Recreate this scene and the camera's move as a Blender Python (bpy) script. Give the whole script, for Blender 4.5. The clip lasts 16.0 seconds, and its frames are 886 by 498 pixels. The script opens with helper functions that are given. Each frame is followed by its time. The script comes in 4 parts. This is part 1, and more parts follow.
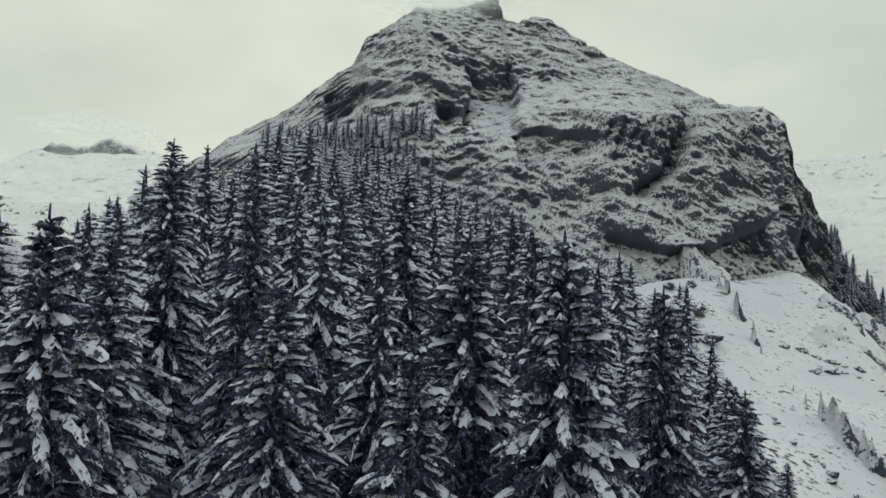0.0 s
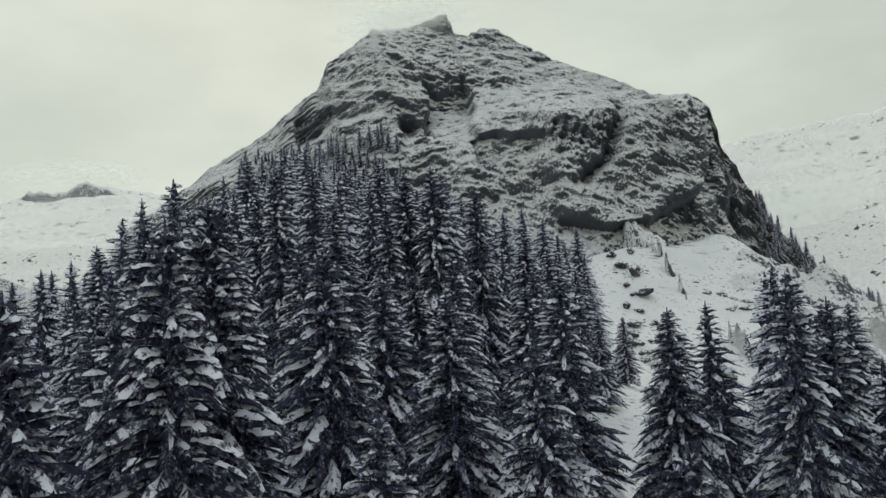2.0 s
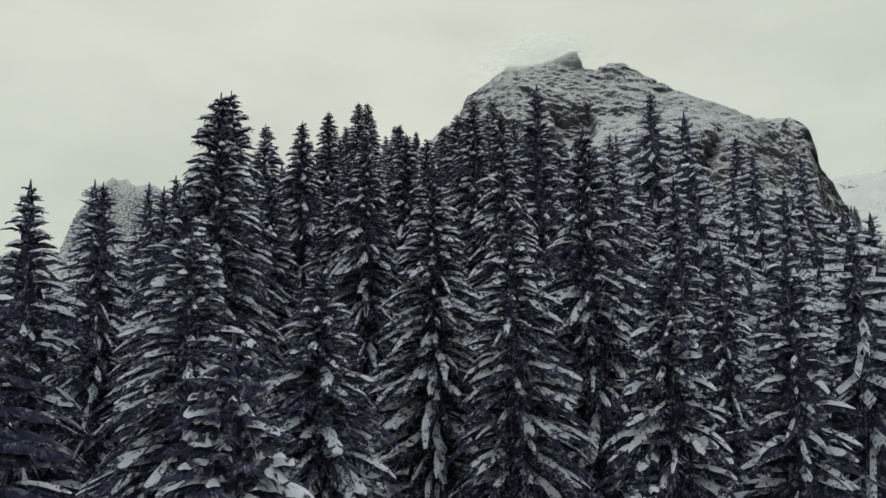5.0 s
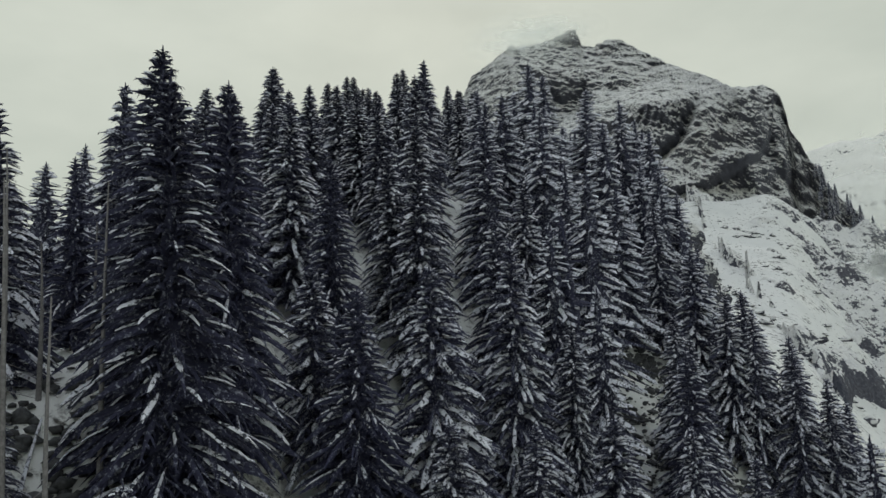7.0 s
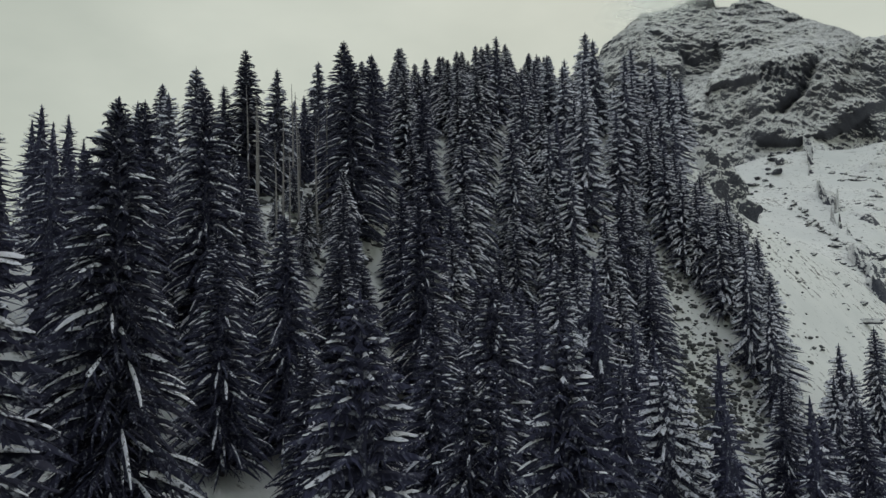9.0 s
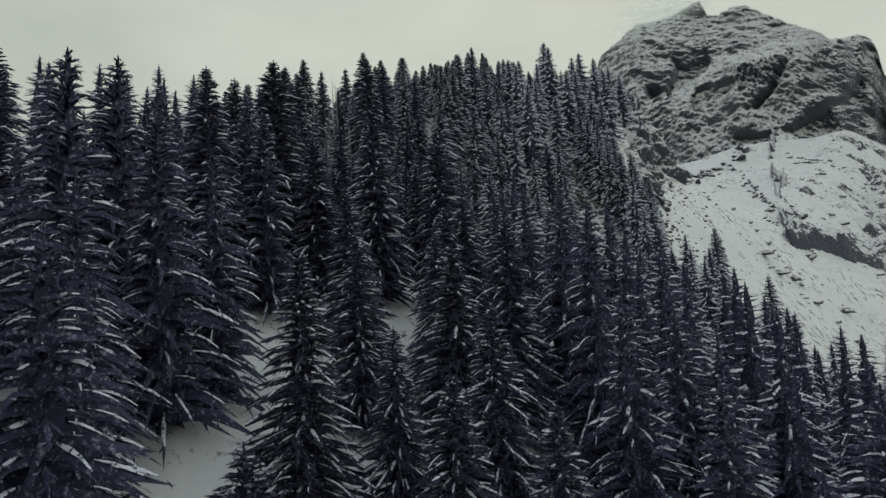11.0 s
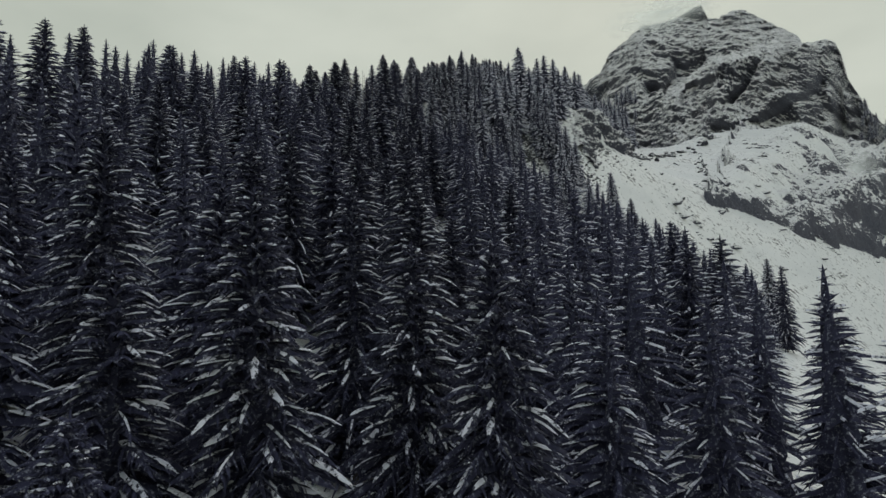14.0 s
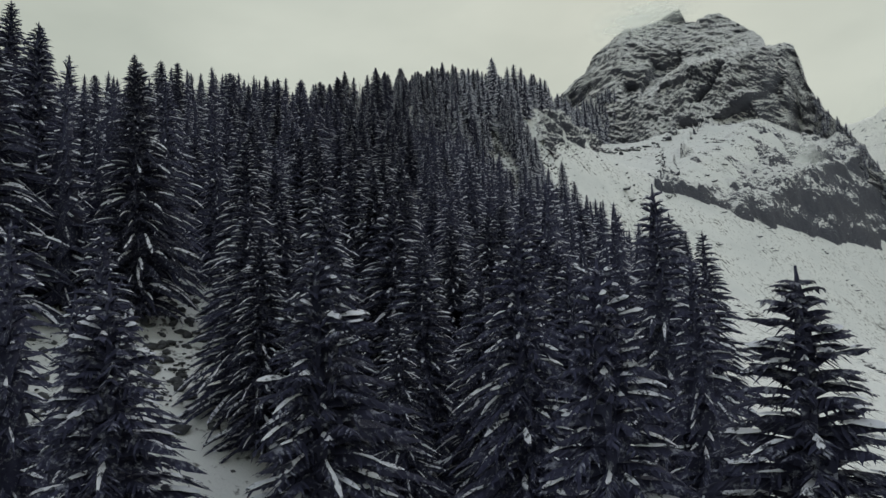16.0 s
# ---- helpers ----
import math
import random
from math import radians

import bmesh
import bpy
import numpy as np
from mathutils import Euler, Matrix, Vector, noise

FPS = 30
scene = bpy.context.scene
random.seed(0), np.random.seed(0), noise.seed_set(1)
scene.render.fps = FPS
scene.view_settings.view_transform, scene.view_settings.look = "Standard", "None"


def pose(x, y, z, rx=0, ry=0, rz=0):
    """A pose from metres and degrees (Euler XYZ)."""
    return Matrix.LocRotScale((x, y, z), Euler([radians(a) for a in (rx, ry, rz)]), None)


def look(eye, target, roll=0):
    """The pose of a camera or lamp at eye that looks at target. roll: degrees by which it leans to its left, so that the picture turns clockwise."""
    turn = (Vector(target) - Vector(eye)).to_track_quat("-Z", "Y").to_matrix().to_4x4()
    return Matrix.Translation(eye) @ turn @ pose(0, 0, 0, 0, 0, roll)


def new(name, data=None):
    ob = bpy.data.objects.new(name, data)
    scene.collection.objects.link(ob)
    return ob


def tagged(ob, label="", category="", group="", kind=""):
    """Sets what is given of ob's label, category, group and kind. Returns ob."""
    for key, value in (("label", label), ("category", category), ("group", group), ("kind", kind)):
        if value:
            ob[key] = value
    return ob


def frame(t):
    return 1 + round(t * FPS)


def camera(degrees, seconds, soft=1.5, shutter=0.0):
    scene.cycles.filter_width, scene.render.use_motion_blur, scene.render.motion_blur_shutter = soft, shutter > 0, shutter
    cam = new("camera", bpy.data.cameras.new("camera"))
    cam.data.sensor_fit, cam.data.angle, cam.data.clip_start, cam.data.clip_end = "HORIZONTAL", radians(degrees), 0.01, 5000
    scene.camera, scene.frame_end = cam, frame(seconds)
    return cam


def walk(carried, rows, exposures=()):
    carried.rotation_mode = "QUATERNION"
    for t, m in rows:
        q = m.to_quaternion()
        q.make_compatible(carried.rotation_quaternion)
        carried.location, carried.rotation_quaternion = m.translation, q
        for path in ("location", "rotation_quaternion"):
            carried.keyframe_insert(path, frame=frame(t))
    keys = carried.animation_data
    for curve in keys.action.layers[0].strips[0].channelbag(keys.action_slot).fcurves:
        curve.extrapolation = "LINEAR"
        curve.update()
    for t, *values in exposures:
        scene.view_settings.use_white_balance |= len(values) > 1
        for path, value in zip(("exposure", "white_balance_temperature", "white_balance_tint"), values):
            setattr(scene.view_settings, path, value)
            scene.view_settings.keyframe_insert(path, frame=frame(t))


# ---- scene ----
cam = camera(62.98, 16.0)
PATH = [
    (0, (0.00, 0.00, 0.00), (-0.12, 99.76, 6.93), 1.88),
    (0.5, (0.85, -10.26, -2.18), (0.53, 89.54, 4.05), 1.81),
    (1, (1.39, -20.71, -4.60), (0.96, 79.13, 1.17), 1.69),
    (1.5, (1.75, -31.00, -7.26), (2.41, 68.81, -1.21), -0.30),
    (2, (2.14, -41.23, -10.35), (5.04, 58.38, -2.02), -4.14),
    (2.5, (3.12, -51.57, -14.04), (5.21, 47.74, -2.52), -3.98),
    (3, (5.30, -62.04, -18.23), (2.39, 36.78, -3.24), -1.23),
    (3.5, (8.37, -72.70, -23.25), (-2.04, 25.64, -8.36), 2.52),
    (4, (11.88, -83.77, -28.57), (-2.92, 14.10, -14.38), 2.36),
    (6.5, (33.97, -140.70, -53.77), (19.33, -42.69, -40.34), -4.37),
    (7, (39.14, -152.40, -58.81), (19.68, -55.03, -47.00), -2.40),
    (7.5, (45.19, -164.25, -63.92), (18.01, -68.60, -53.30), -1.07),
    (8, (51.75, -176.28, -69.13), (17.42, -82.87, -59.32), 0.28),
    (8.5, (58.68, -188.21, -74.50), (21.89, -95.69, -65.19), -0.80),
    (9, (65.53, -200.31, -80.23), (26.42, -108.76, -70.72), -2.02),
    (9.5, (72.44, -212.46, -86.30), (32.78, -121.23, -76.08), -2.12),
    (10, (79.51, -224.79, -92.50), (39.34, -133.88, -81.48), -2.74),
    (12.5, (116.74, -287.00, -122.98), (73.39, -197.75, -110.54), -2.83),
    (13, (124.82, -298.98, -128.38), (80.23, -210.30, -116.18), -1.25),
    (13.5, (133.16, -310.74, -133.21), (88.39, -222.13, -121.23), -1.69),
    (14, (141.40, -322.60, -137.75), (96.44, -234.01, -126.37), -1.87),
    (14.5, (149.52, -334.56, -142.01), (104.30, -245.98, -131.55), -1.72),
    (15, (157.60, -346.52, -146.06), (112.07, -257.92, -137.24), -1.73),
    (15.5, (165.56, -358.27, -150.23), (120.15, -269.64, -141.14), -1.80),
    (16, (173.46, -369.96, -154.86), (128.42, -281.41, -143.49), -2.44),
]
walk(cam, [(t, look(eye, target, roll)) for t, eye, target, roll in PATH],
     exposures=[(0, 0.14), (4, 0.10), (7, -0.04), (9, -0.12), (16, -0.14)])

# ---- world and light ----
SKY = bpy.data.worlds.new("overcast_sky")
scene.world = SKY
SKY.use_nodes = True
wn, wl = SKY.node_tree.nodes, SKY.node_tree.links
wn.clear()
w_out = wn.new("ShaderNodeOutputWorld")
w_bg = wn.new("ShaderNodeBackground")
w_sky = wn.new("ShaderNodeTexSky")
w_sky.sky_type = "NISHITA"
w_sky.sun_disc = False
w_sky.sun_elevation, w_sky.sun_rotation = radians(32), radians(-12)
w_co = wn.new("ShaderNodeTexCoord")
w_map = wn.new("ShaderNodeMapping")
w_map.inputs["Scale"].default_value = (1.0, 1.0, 2.2)
w_no = wn.new("ShaderNodeTexNoise")
w_no.inputs["Scale"].default_value, w_no.inputs["Detail"].default_value = 2.6, 5.0
w_ramp = wn.new("ShaderNodeValToRGB")
w_ramp.color_ramp.elements[0].position, w_ramp.color_ramp.elements[0].color = 0.30, (0.49, 0.53, 0.455, 1)
w_ramp.color_ramp.elements[1].position, w_ramp.color_ramp.elements[1].color = 0.70, (0.66, 0.695, 0.60, 1)
w_dim = wn.new("ShaderNodeVectorMath")
w_dim.operation = "SCALE"
w_dim.inputs["Scale"].default_value = 0.10
w_mix = wn.new("ShaderNodeMixRGB")
w_mix.inputs["Fac"].default_value = 0.94
wl.new(w_co.outputs["Generated"], w_map.inputs["Vector"])
wl.new(w_map.outputs["Vector"], w_no.inputs["Vector"])
wl.new(w_no.outputs["Fac"], w_ramp.inputs["Fac"])
wl.new(w_sky.outputs["Color"], w_dim.inputs[0])
wl.new(w_dim.outputs["Vector"], w_mix.inputs["Color1"])
w_sep = wn.new("ShaderNodeSeparateXYZ")
w_high = wn.new("ShaderNodeMapRange")
w_high.inputs["From Min"].default_value, w_high.inputs["From Max"].default_value = 0.42, 0.85
w_zen = wn.new("ShaderNodeMixRGB")
w_zen.inputs["Color2"].default_value = (0.62, 0.67, 0.75, 1)
wl.new(w_co.outputs["Generated"], w_sep.inputs[0])
wl.new(w_sep.outputs["Z"], w_high.inputs["Value"])
wl.new(w_high.outputs["Result"], w_zen.inputs["Fac"])
wl.new(w_ramp.outputs["Color"], w_zen.inputs["Color1"])
wl.new(w_zen.outputs["Color"], w_mix.inputs["Color2"])
wl.new(w_mix.outputs["Color"], w_bg.inputs["Color"])
wl.new(w_bg.outputs["Background"], w_out.inputs["Surface"])
w_bg.inputs["Strength"].default_value = 1.0

sun = new("sun", bpy.data.lights.new("sun", "SUN"))
sun.data.energy, sun.data.angle, sun.data.color = 0.5, radians(25), (1.0, 0.97, 0.9)
sun.matrix_world = look((0, 0, 400), (-60, -280, 200))


# ---- numeric noise for forms ----
def lattice(ix, iy, seed):
    h = (ix.astype(np.int64) * 374761393 + iy.astype(np.int64) * 668265263 + seed * 974634777) & 0x7FFFFFFF
    h = ((h ^ (h >> 13)) * 1274126177) & 0x7FFFFFFF
    return ((h ^ (h >> 16)) & 0xFFFF) / 65535.0


def value_noise(x, y, seed):
    ix, iy = np.floor(x), np.floor(y)
    fx, fy = x - ix, y - iy
    ux, uy = fx * fx * (3 - 2 * fx), fy * fy * (3 - 2 * fy)
    a, b = lattice(ix, iy, seed), lattice(ix + 1, iy, seed)
    c, d = lattice(ix, iy + 1, seed), lattice(ix + 1, iy + 1, seed)
    return (a + (b - a) * ux) * (1 - uy) + (c + (d - c) * ux) * uy - 0.5


def fbm(x, y, size, octaves=4, seed=1, gain=0.5):
    total, amp = 0.0, 1.0
    x, y = np.asarray(x, float) / size, np.asarray(y, float) / size
    for o in range(octaves):
        total = total + amp * value_noise(x, y, seed + 17 * o)
        x, y, amp = x * 2.03 + 5.3, y * 2.03 + 1.7, amp * gain
    return total


def smin(a, b, k):
    m = np.minimum(a, b)
    return m - k * np.log(np.exp(-(a - m) / k) + np.exp(-(b - m) / k))


def smax(a, b, k):
    return -smin(-a, -b, k)


def step(e0, e1, v):
    t = np.clip((v - e0) / (e1 - e0), 0, 1)
    return t * t * (3 - 2 * t)


# ---- the lie of the land ----
# knolls (+) and hollows (-) on the wooded slope: x, y, rise
KNOLLS_HIGH = [
    (84, 224, 8.7), (132, 224, -4.6), (84, 176, -0.0), (132, 176, 0.5), (180, 176, -2.2), (36, 128, 4.0), (84, 128, -5.1),
    (132, 128, 0.8), (180, 128, 0.3), (-12, 80, -2.5), (36, 80, 1.1), (84, 80, -9.6), (-12, 32, -5.1), (36, 32, 4.6),
    (84, 32, -1.9), (132, 32, -0.9), (-12, -16, 2.9), (36, -16, 1.7), (84, -16, -0.8), (-12, -64, -4.4), (36, -64, 2.3),
    (84, -64, 9.1),
]
KNOLLS_LOW = [
    (132, -64, -1.9), (-12, -112, 2.5), (36, -112, -5.7), (84, -112, -3.0), (132, -112, 1.1), (-12, -160, -2.8), (36, -160, 7.7),
    (84, -160, 1.3), (132, -160, -4.4), (36, -208, 0.7), (84, -208, -0.8), (132, -208, -2.3), (-12, -256, -1.8), (36, -256, 0.1),
    (84, -256, -2.1), (132, -256, 0.6), (180, -256, 1.0), (84, -304, 3.2), (132, -304, -0.8), (180, -304, 0.0), (132, -352, 6.3),
    (180, -352, 7.1), (180, -400, 3.6),
]


def crest_x(y):
    """Plan line of the wooded spur's crest."""
    return 25.57 - 0.095 * np.minimum(y + 95, 0) - 0.194 * np.maximum(y + 95, 0)


def cliff_x(y):
    return 60.5 - 0.085 * (y + 15) + 2.5 * np.sin(y / 9.0)


def land(x, y):
    x, y = np.asarray(x, float), np.asarray(y, float)
    cx = crest_x(y)
    crest = -19.32 + 0.187 * y + 0.129 * np.minimum(y + 95, 0) - 0.33 * cx
    spur = smin(crest - 0.738 * (x - cx) + 0.00265 * np.clip(x - cx, 0, 130 + 100 * step(130, 250, y)) ** 2, crest + 0.42 * (x - cx) + 6, 6)
    bowl = -85.79 - 1.146 * (x - 107) + 0.534 * (np.minimum(y, 330) - 35)
    valley = smax(bowl, -69.74 + 0.027 * y - 0.531 * np.minimum(x, 230), 7)
    valley = smax(valley, -190 + 0.40 * (x - 300) + 0.12 * y, 14)
    z = smin(spur, valley, 4)
    for kx, ky, rise in KNOLLS_HIGH + KNOLLS_LOW:
        z = z + rise * np.exp(-((x - kx) ** 2 + (y - ky) ** 2) / 2205.0)
    # snow banked up against the foot of the cliffs
    z = z + 12 * np.exp(-((x - 112) ** 2 + (y - 285) ** 2) / 1800.0) + 17 * np.exp(-((x - 176) ** 2 + (y - 290) ** 2) / 1500.0)
    z = z + 12 * np.exp(-((x - 84) ** 2 + (y - 262) ** 2) / 1400.0)
    # shoulders left of the spur's crest
    z = z + 8 * np.exp(-((x - 105) ** 2 + (y + 322) ** 2) / 900.0) + 5 * np.exp(-((x + 26) ** 2 + (y - 46) ** 2) / 900.0)
    # terrace that ends in a cliff at the wood's edge
    edge = cliff_x(y)
    z = z + 11 * step(edge + 3, edge - 3, x) * step(edge - 60, edge - 6, x) * step(-42, -12, y) * step(130, 90, y)
    # snow apron below the lower rib
    z = z + 9 * np.exp(-((x - 160) ** 2 + (y - 243) ** 2) / 900.0) + 24 * np.exp(-((x - 196) ** 2 + (y - 345) ** 2) / 1400.0)
    near = np.exp(-((np.hypot(x - 60, y + 60) / 800.0) ** 4))
    z = z * near + (1 - near) * (-120 + 0.04 * np.clip(y, -900, 900))
    return z - 2.3 + 1.6 * fbm(x, y, 40, 3, 3) + 0.6 * fbm(x, y, 9, 3, 9)


# ---- materials ----
def material(name):
    m = bpy.data.materials.new(name)
    m.use_nodes = True
    nt = m.node_tree
    b = nt.nodes["Principled BSDF"]
    return m, nt, b


def add_noise(nt, scale, detail=6.0, rough=0.6, stretch=None, coords="Object", turn=0.0):
    co = nt.nodes.new("ShaderNodeTexCoord")
    no = nt.nodes.new("ShaderNodeTexNoise")
    no.inputs["Scale"].default_value, no.inputs["Detail"].default_value = scale, detail
    no.inputs["Roughness"].default_value = rough
    if stretch:
        mp = nt.nodes.new("ShaderNodeMapping")
        mp.vector_type = "TEXTURE"
        mp.inputs["Scale"].default_value = tuple(1.0 / v for v in stretch)
        mp.inputs["Rotation"].default_value = (0, 0, radians(turn))
        nt.links.new(co.outputs[coords], mp.inputs["Vector"])
        nt.links.new(mp.outputs["Vector"], no.inputs["Vector"])
    else:
        nt.links.new(co.outputs[coords], no.inputs["Vector"])
    return no.outputs["Fac"]


def ramp(nt, fac, stops):
    r = nt.nodes.new("ShaderNodeValToRGB")
    e = r.color_ramp.elements
    while len(e) < len(stops):
        e.new(0.5)
    for s, (p, c) in zip(e, stops):
        s.position, s.color = p, (*c, 1)
    nt.links.new(fac, r.inputs["Fac"])
    return r.outputs["Color"]


def math_node(nt, op, a, b=None, clamp=False):
    n = nt.nodes.new("ShaderNodeMath")
    n.operation, n.use_clamp = op, clamp
    for i, v in enumerate((a, b)):
        if v is None:
            continue
        if isinstance(v, (int, float)):
            n.inputs[i].default_value = v
        else:
            nt.links.new(v, n.inputs[i])
    return n.outputs[0]


def mix_color(nt, fac, a, b):
    n = nt.nodes.new("ShaderNodeMixRGB")
    for key, v in (("Fac", fac), ("Color1", a), ("Color2", b)):
        if isinstance(v, tuple):
            n.inputs[key].default_value = (*v, 1)
        elif isinstance(v, (int, float)):
            n.inputs[key].default_value = v
        else:
            nt.links.new(v, n.inputs[key])
    return n.outputs["Color"]


def add_bump(nt, b, height, strength, distance):
    n = nt.nodes.new("ShaderNodeBump")
    n.inputs["Strength"].default_value, n.inputs["Distance"].default_value = strength, distance
    nt.links.new(height, n.inputs["Height"])
    nt.links.new(n.outputs["Normal"], b.inputs["Normal"])


def up_of(nt):
    g = nt.nodes.new("ShaderNodeNewGeometry")
    s = nt.nodes.new("ShaderNodeSeparateXYZ")
    nt.links.new(g.outputs["Normal"], s.inputs[0])
    return s.outputs["Z"]


def snow_ground_material():
    m, nt, b = material("snow_over_turf")
    fine = add_noise(nt, 0.55, 9, 0.68, (1.0, 1.0, 0.6))
    broad = add_noise(nt, 0.045, 4, 0.55)
    grain = add_noise(nt, 3.0, 5, 0.6)
    snow = ramp(nt, broad, [(0.3, (0.70, 0.72, 0.70)), (0.7, (0.82, 0.83, 0.80))])
    turf = ramp(nt, grain, [(0.3, (0.035, 0.036, 0.034)), (0.75, (0.12, 0.115, 0.095))])
    cover = math_node(nt, "ADD", math_node(nt, "MULTIPLY", fine, 0.75), math_node(nt, "MULTIPLY", broad, 0.25))
    streak = add_noise(nt, 0.42, 8, 0.7, (0.28, 1.0, 1.0), turn=-28.0)
    patch = add_noise(nt, 0.028, 5, 0.65)
    line = math_node(nt, "ADD", math_node(nt, "MULTIPLY", streak, 0.5), math_node(nt, "MULTIPLY", patch, 0.5))
    cover = math_node(nt, "MAXIMUM", cover, math_node(nt, "ADD", line, -0.02))
    bare = math_node(nt, "MULTIPLY", math_node(nt, "SUBTRACT", cover, 0.555), 16.0, True)
    nt.links.new(mix_color(nt, bare, snow, turf), b.inputs["Base Color"])
    b.inputs["Roughness"].default_value = 0.85
    add_bump(nt, b, grain, 0.35, 0.3)
    return m


def rock_snow_material(name="snowy_limestone", lo=0.27, hi=0.37, white=(0.86, 0.87, 0.85), grain=1.0, speckle=1.0, upward=0.85):
    m, nt, b = material(name)
    blotch = add_noise(nt, 0.7 * grain, 4, 0.6, (1.0, 1.0, 1.25))
    fine = add_noise(nt, 2.1 * grain, 4, 0.62)
    broad = add_noise(nt, 0.02, 4, 0.5)
    rock = ramp(nt, fine, [(0.30, (0.030, 0.034, 0.054)), (0.5, (0.066, 0.073, 0.102)), (0.72, (0.16, 0.17, 0.205))])
    tint = ramp(nt, broad, [(0.35, (0.06, 0.062, 0.073)), (0.7, (0.18, 0.165, 0.16))])
    rock = mix_color(nt, 0.3, rock, tint)
    snow = ramp(nt, fine, [(0.3, tuple(0.84 * v for v in white)), (0.7, white)])
    lie = math_node(nt, "MULTIPLY", up_of(nt), upward)
    for noise_fac, gain in ((blotch, 3.6 * speckle), (fine, 2.2 * speckle), (add_noise(nt, 0.05, 5, 0.6), 1.3)):
        lie = math_node(nt, "ADD", lie, math_node(nt, "MULTIPLY", math_node(nt, "SUBTRACT", noise_fac, 0.5), gain))
    fac = math_node(nt, "DIVIDE", math_node(nt, "SUBTRACT", lie, lo), hi - lo, True)
    nt.links.new(mix_color(nt, fac, rock, snow), b.inputs["Base Color"])
    b.inputs["Roughness"].default_value = 0.9
    add_bump(nt, b, fine, 0.8, 1.2)
    return m


def needle_material(name, rime_lift):
    m, nt, b = material(name)
    info = nt.nodes.new("ShaderNodeObjectInfo")
    fine = add_noise(nt, 2.4, 6, 0.7)
    speck = add_noise(nt, 4.2, 4, 0.65)
    c = ramp(nt, fine, [(0.3, (0.022, 0.0232, 0.046)), (0.55, (0.038, 0.040, 0.074)), (0.8, (0.072, 0.075, 0.122))])
    tone = nt.nodes.new("ShaderNodeHueSaturation")
    nt.links.new(c, tone.inputs["Color"])
    nt.links.new(math_node(nt, "ADD", math_node(nt, "MULTIPLY", info.outputs["Random"], 0.5), 0.75), tone.inputs["Value"])
    # pale rime specks, made stronger so their colour also lifts the crowns' dark shade
    frost = math_node(nt, "MULTIPLY", math_node(nt, "SUBTRACT", speck, 0.585 - 0.09 * rime_lift), 9.0, True)
    nt.links.new(mix_color(nt, math_node(nt, "MULTIPLY", frost, rime_lift), tone.outputs["Color"], (0.55, 0.58, 0.66)), b.inputs["Base Color"])
    b.inputs["Roughness"].default_value = 0.75
    b.inputs["Specular IOR Level"].default_value = 0.2
    return m


def plain_material(name, lo, hi, scale, rough=0.85, bump=0.3, dist=0.05):
    m, nt, b = material(name)
    n = add_noise(nt, scale, 7, 0.65)
    nt.links.new(ramp(nt, n, [(0.3, lo), (0.72, hi)]), b.inputs["Base Color"])
    b.inputs["Roughness"].default_value = rough
    add_bump(nt, b, n, bump, dist)
    return m


SNOW_GROUND = snow_ground_material()
ROCK = rock_snow_material()
NEEDLES = needle_material("spruce_needles", 0.45)
RIMED_LIFTED = needle_material("rimed_lifted_needles", 0.65)
BARK = plain_material("spruce_bark", (0.035, 0.03, 0.028), (0.14, 0.12, 0.105), 5.0)


def branch_snow_material():
    """Snow on twigs, with dark needles poking through it."""
    m, nt, b = material("branch_snow")
    soft = add_noise(nt, 1.4, 4, 0.6)
    poke = add_noise(nt, 3.4, 5, 0.65)
    white = ramp(nt, soft, [(0.3, (0.59, 0.61, 0.68)), (0.7, (0.80, 0.82, 0.87))])
    hole = math_node(nt, "MULTIPLY", math_node(nt, "SUBTRACT", 0.485, poke), 16.0, True)
    nt.links.new(mix_color(nt, hole, white, (0.035, 0.04, 0.06)), b.inputs["Base Color"])
    b.inputs["Roughness"].default_value = 0.8
    add_bump(nt, b, poke, 0.4, 0.15)
    return m


SNOW = branch_snow_material()


# ---- mesh helpers ----
def mesh_from(name, verts, faces, mat, smooth=True):
    me = bpy.data.meshes.new(name)
    verts, faces = np.asarray(verts, np.float32), np.asarray(faces, np.int32)
    k = faces.shape[1]
    me.vertices.add(len(verts))
    me.vertices.foreach_set("co", verts.ravel())
    me.loops.add(faces.size)
    me.loops.foreach_set("vertex_index", faces.ravel())
    me.polygons.add(len(faces))
    me.polygons.foreach_set("loop_start", np.arange(len(faces), dtype=np.int32) * k)
    if smooth:
        me.polygons.foreach_set("use_smooth", np.ones(len(faces), bool))
    me.materials.append(mat)
    me.update(calc_edges=True)
    return me


def grid_faces(nx, ny):
    i, j = np.meshgrid(np.arange(nx - 1), np.arange(ny - 1), indexing="ij")
    a = (i * ny + j).ravel()
    return np.stack([a, a + ny, a + ny + 1, a + 1], 1)


def stretched(lo, hi, fine, far, count=22):
    ease = (np.linspace(0, 1, count + 1)[1:]) ** 2.2
    return np.concatenate([(lo - ease * far)[::-1], np.arange(lo, hi + fine / 2, fine), hi + ease * far])


# ---- ground ----
gx, gy = stretched(-160, 340, 2.5, 3000), stretched(-480, 330, 2.5, 3000)
GX, GY = np.meshgrid(gx, gy, indexing="ij")
ground = new("ground", mesh_from("ground", np.stack([GX, GY, land(GX, GY)], -1).reshape(-1, 3), grid_faces(len(gx), len(gy)), SNOW_GROUND))
tagged(ground, "snow-covered mountain slope with patches of bare turf and stones", "ground", kind="structure")


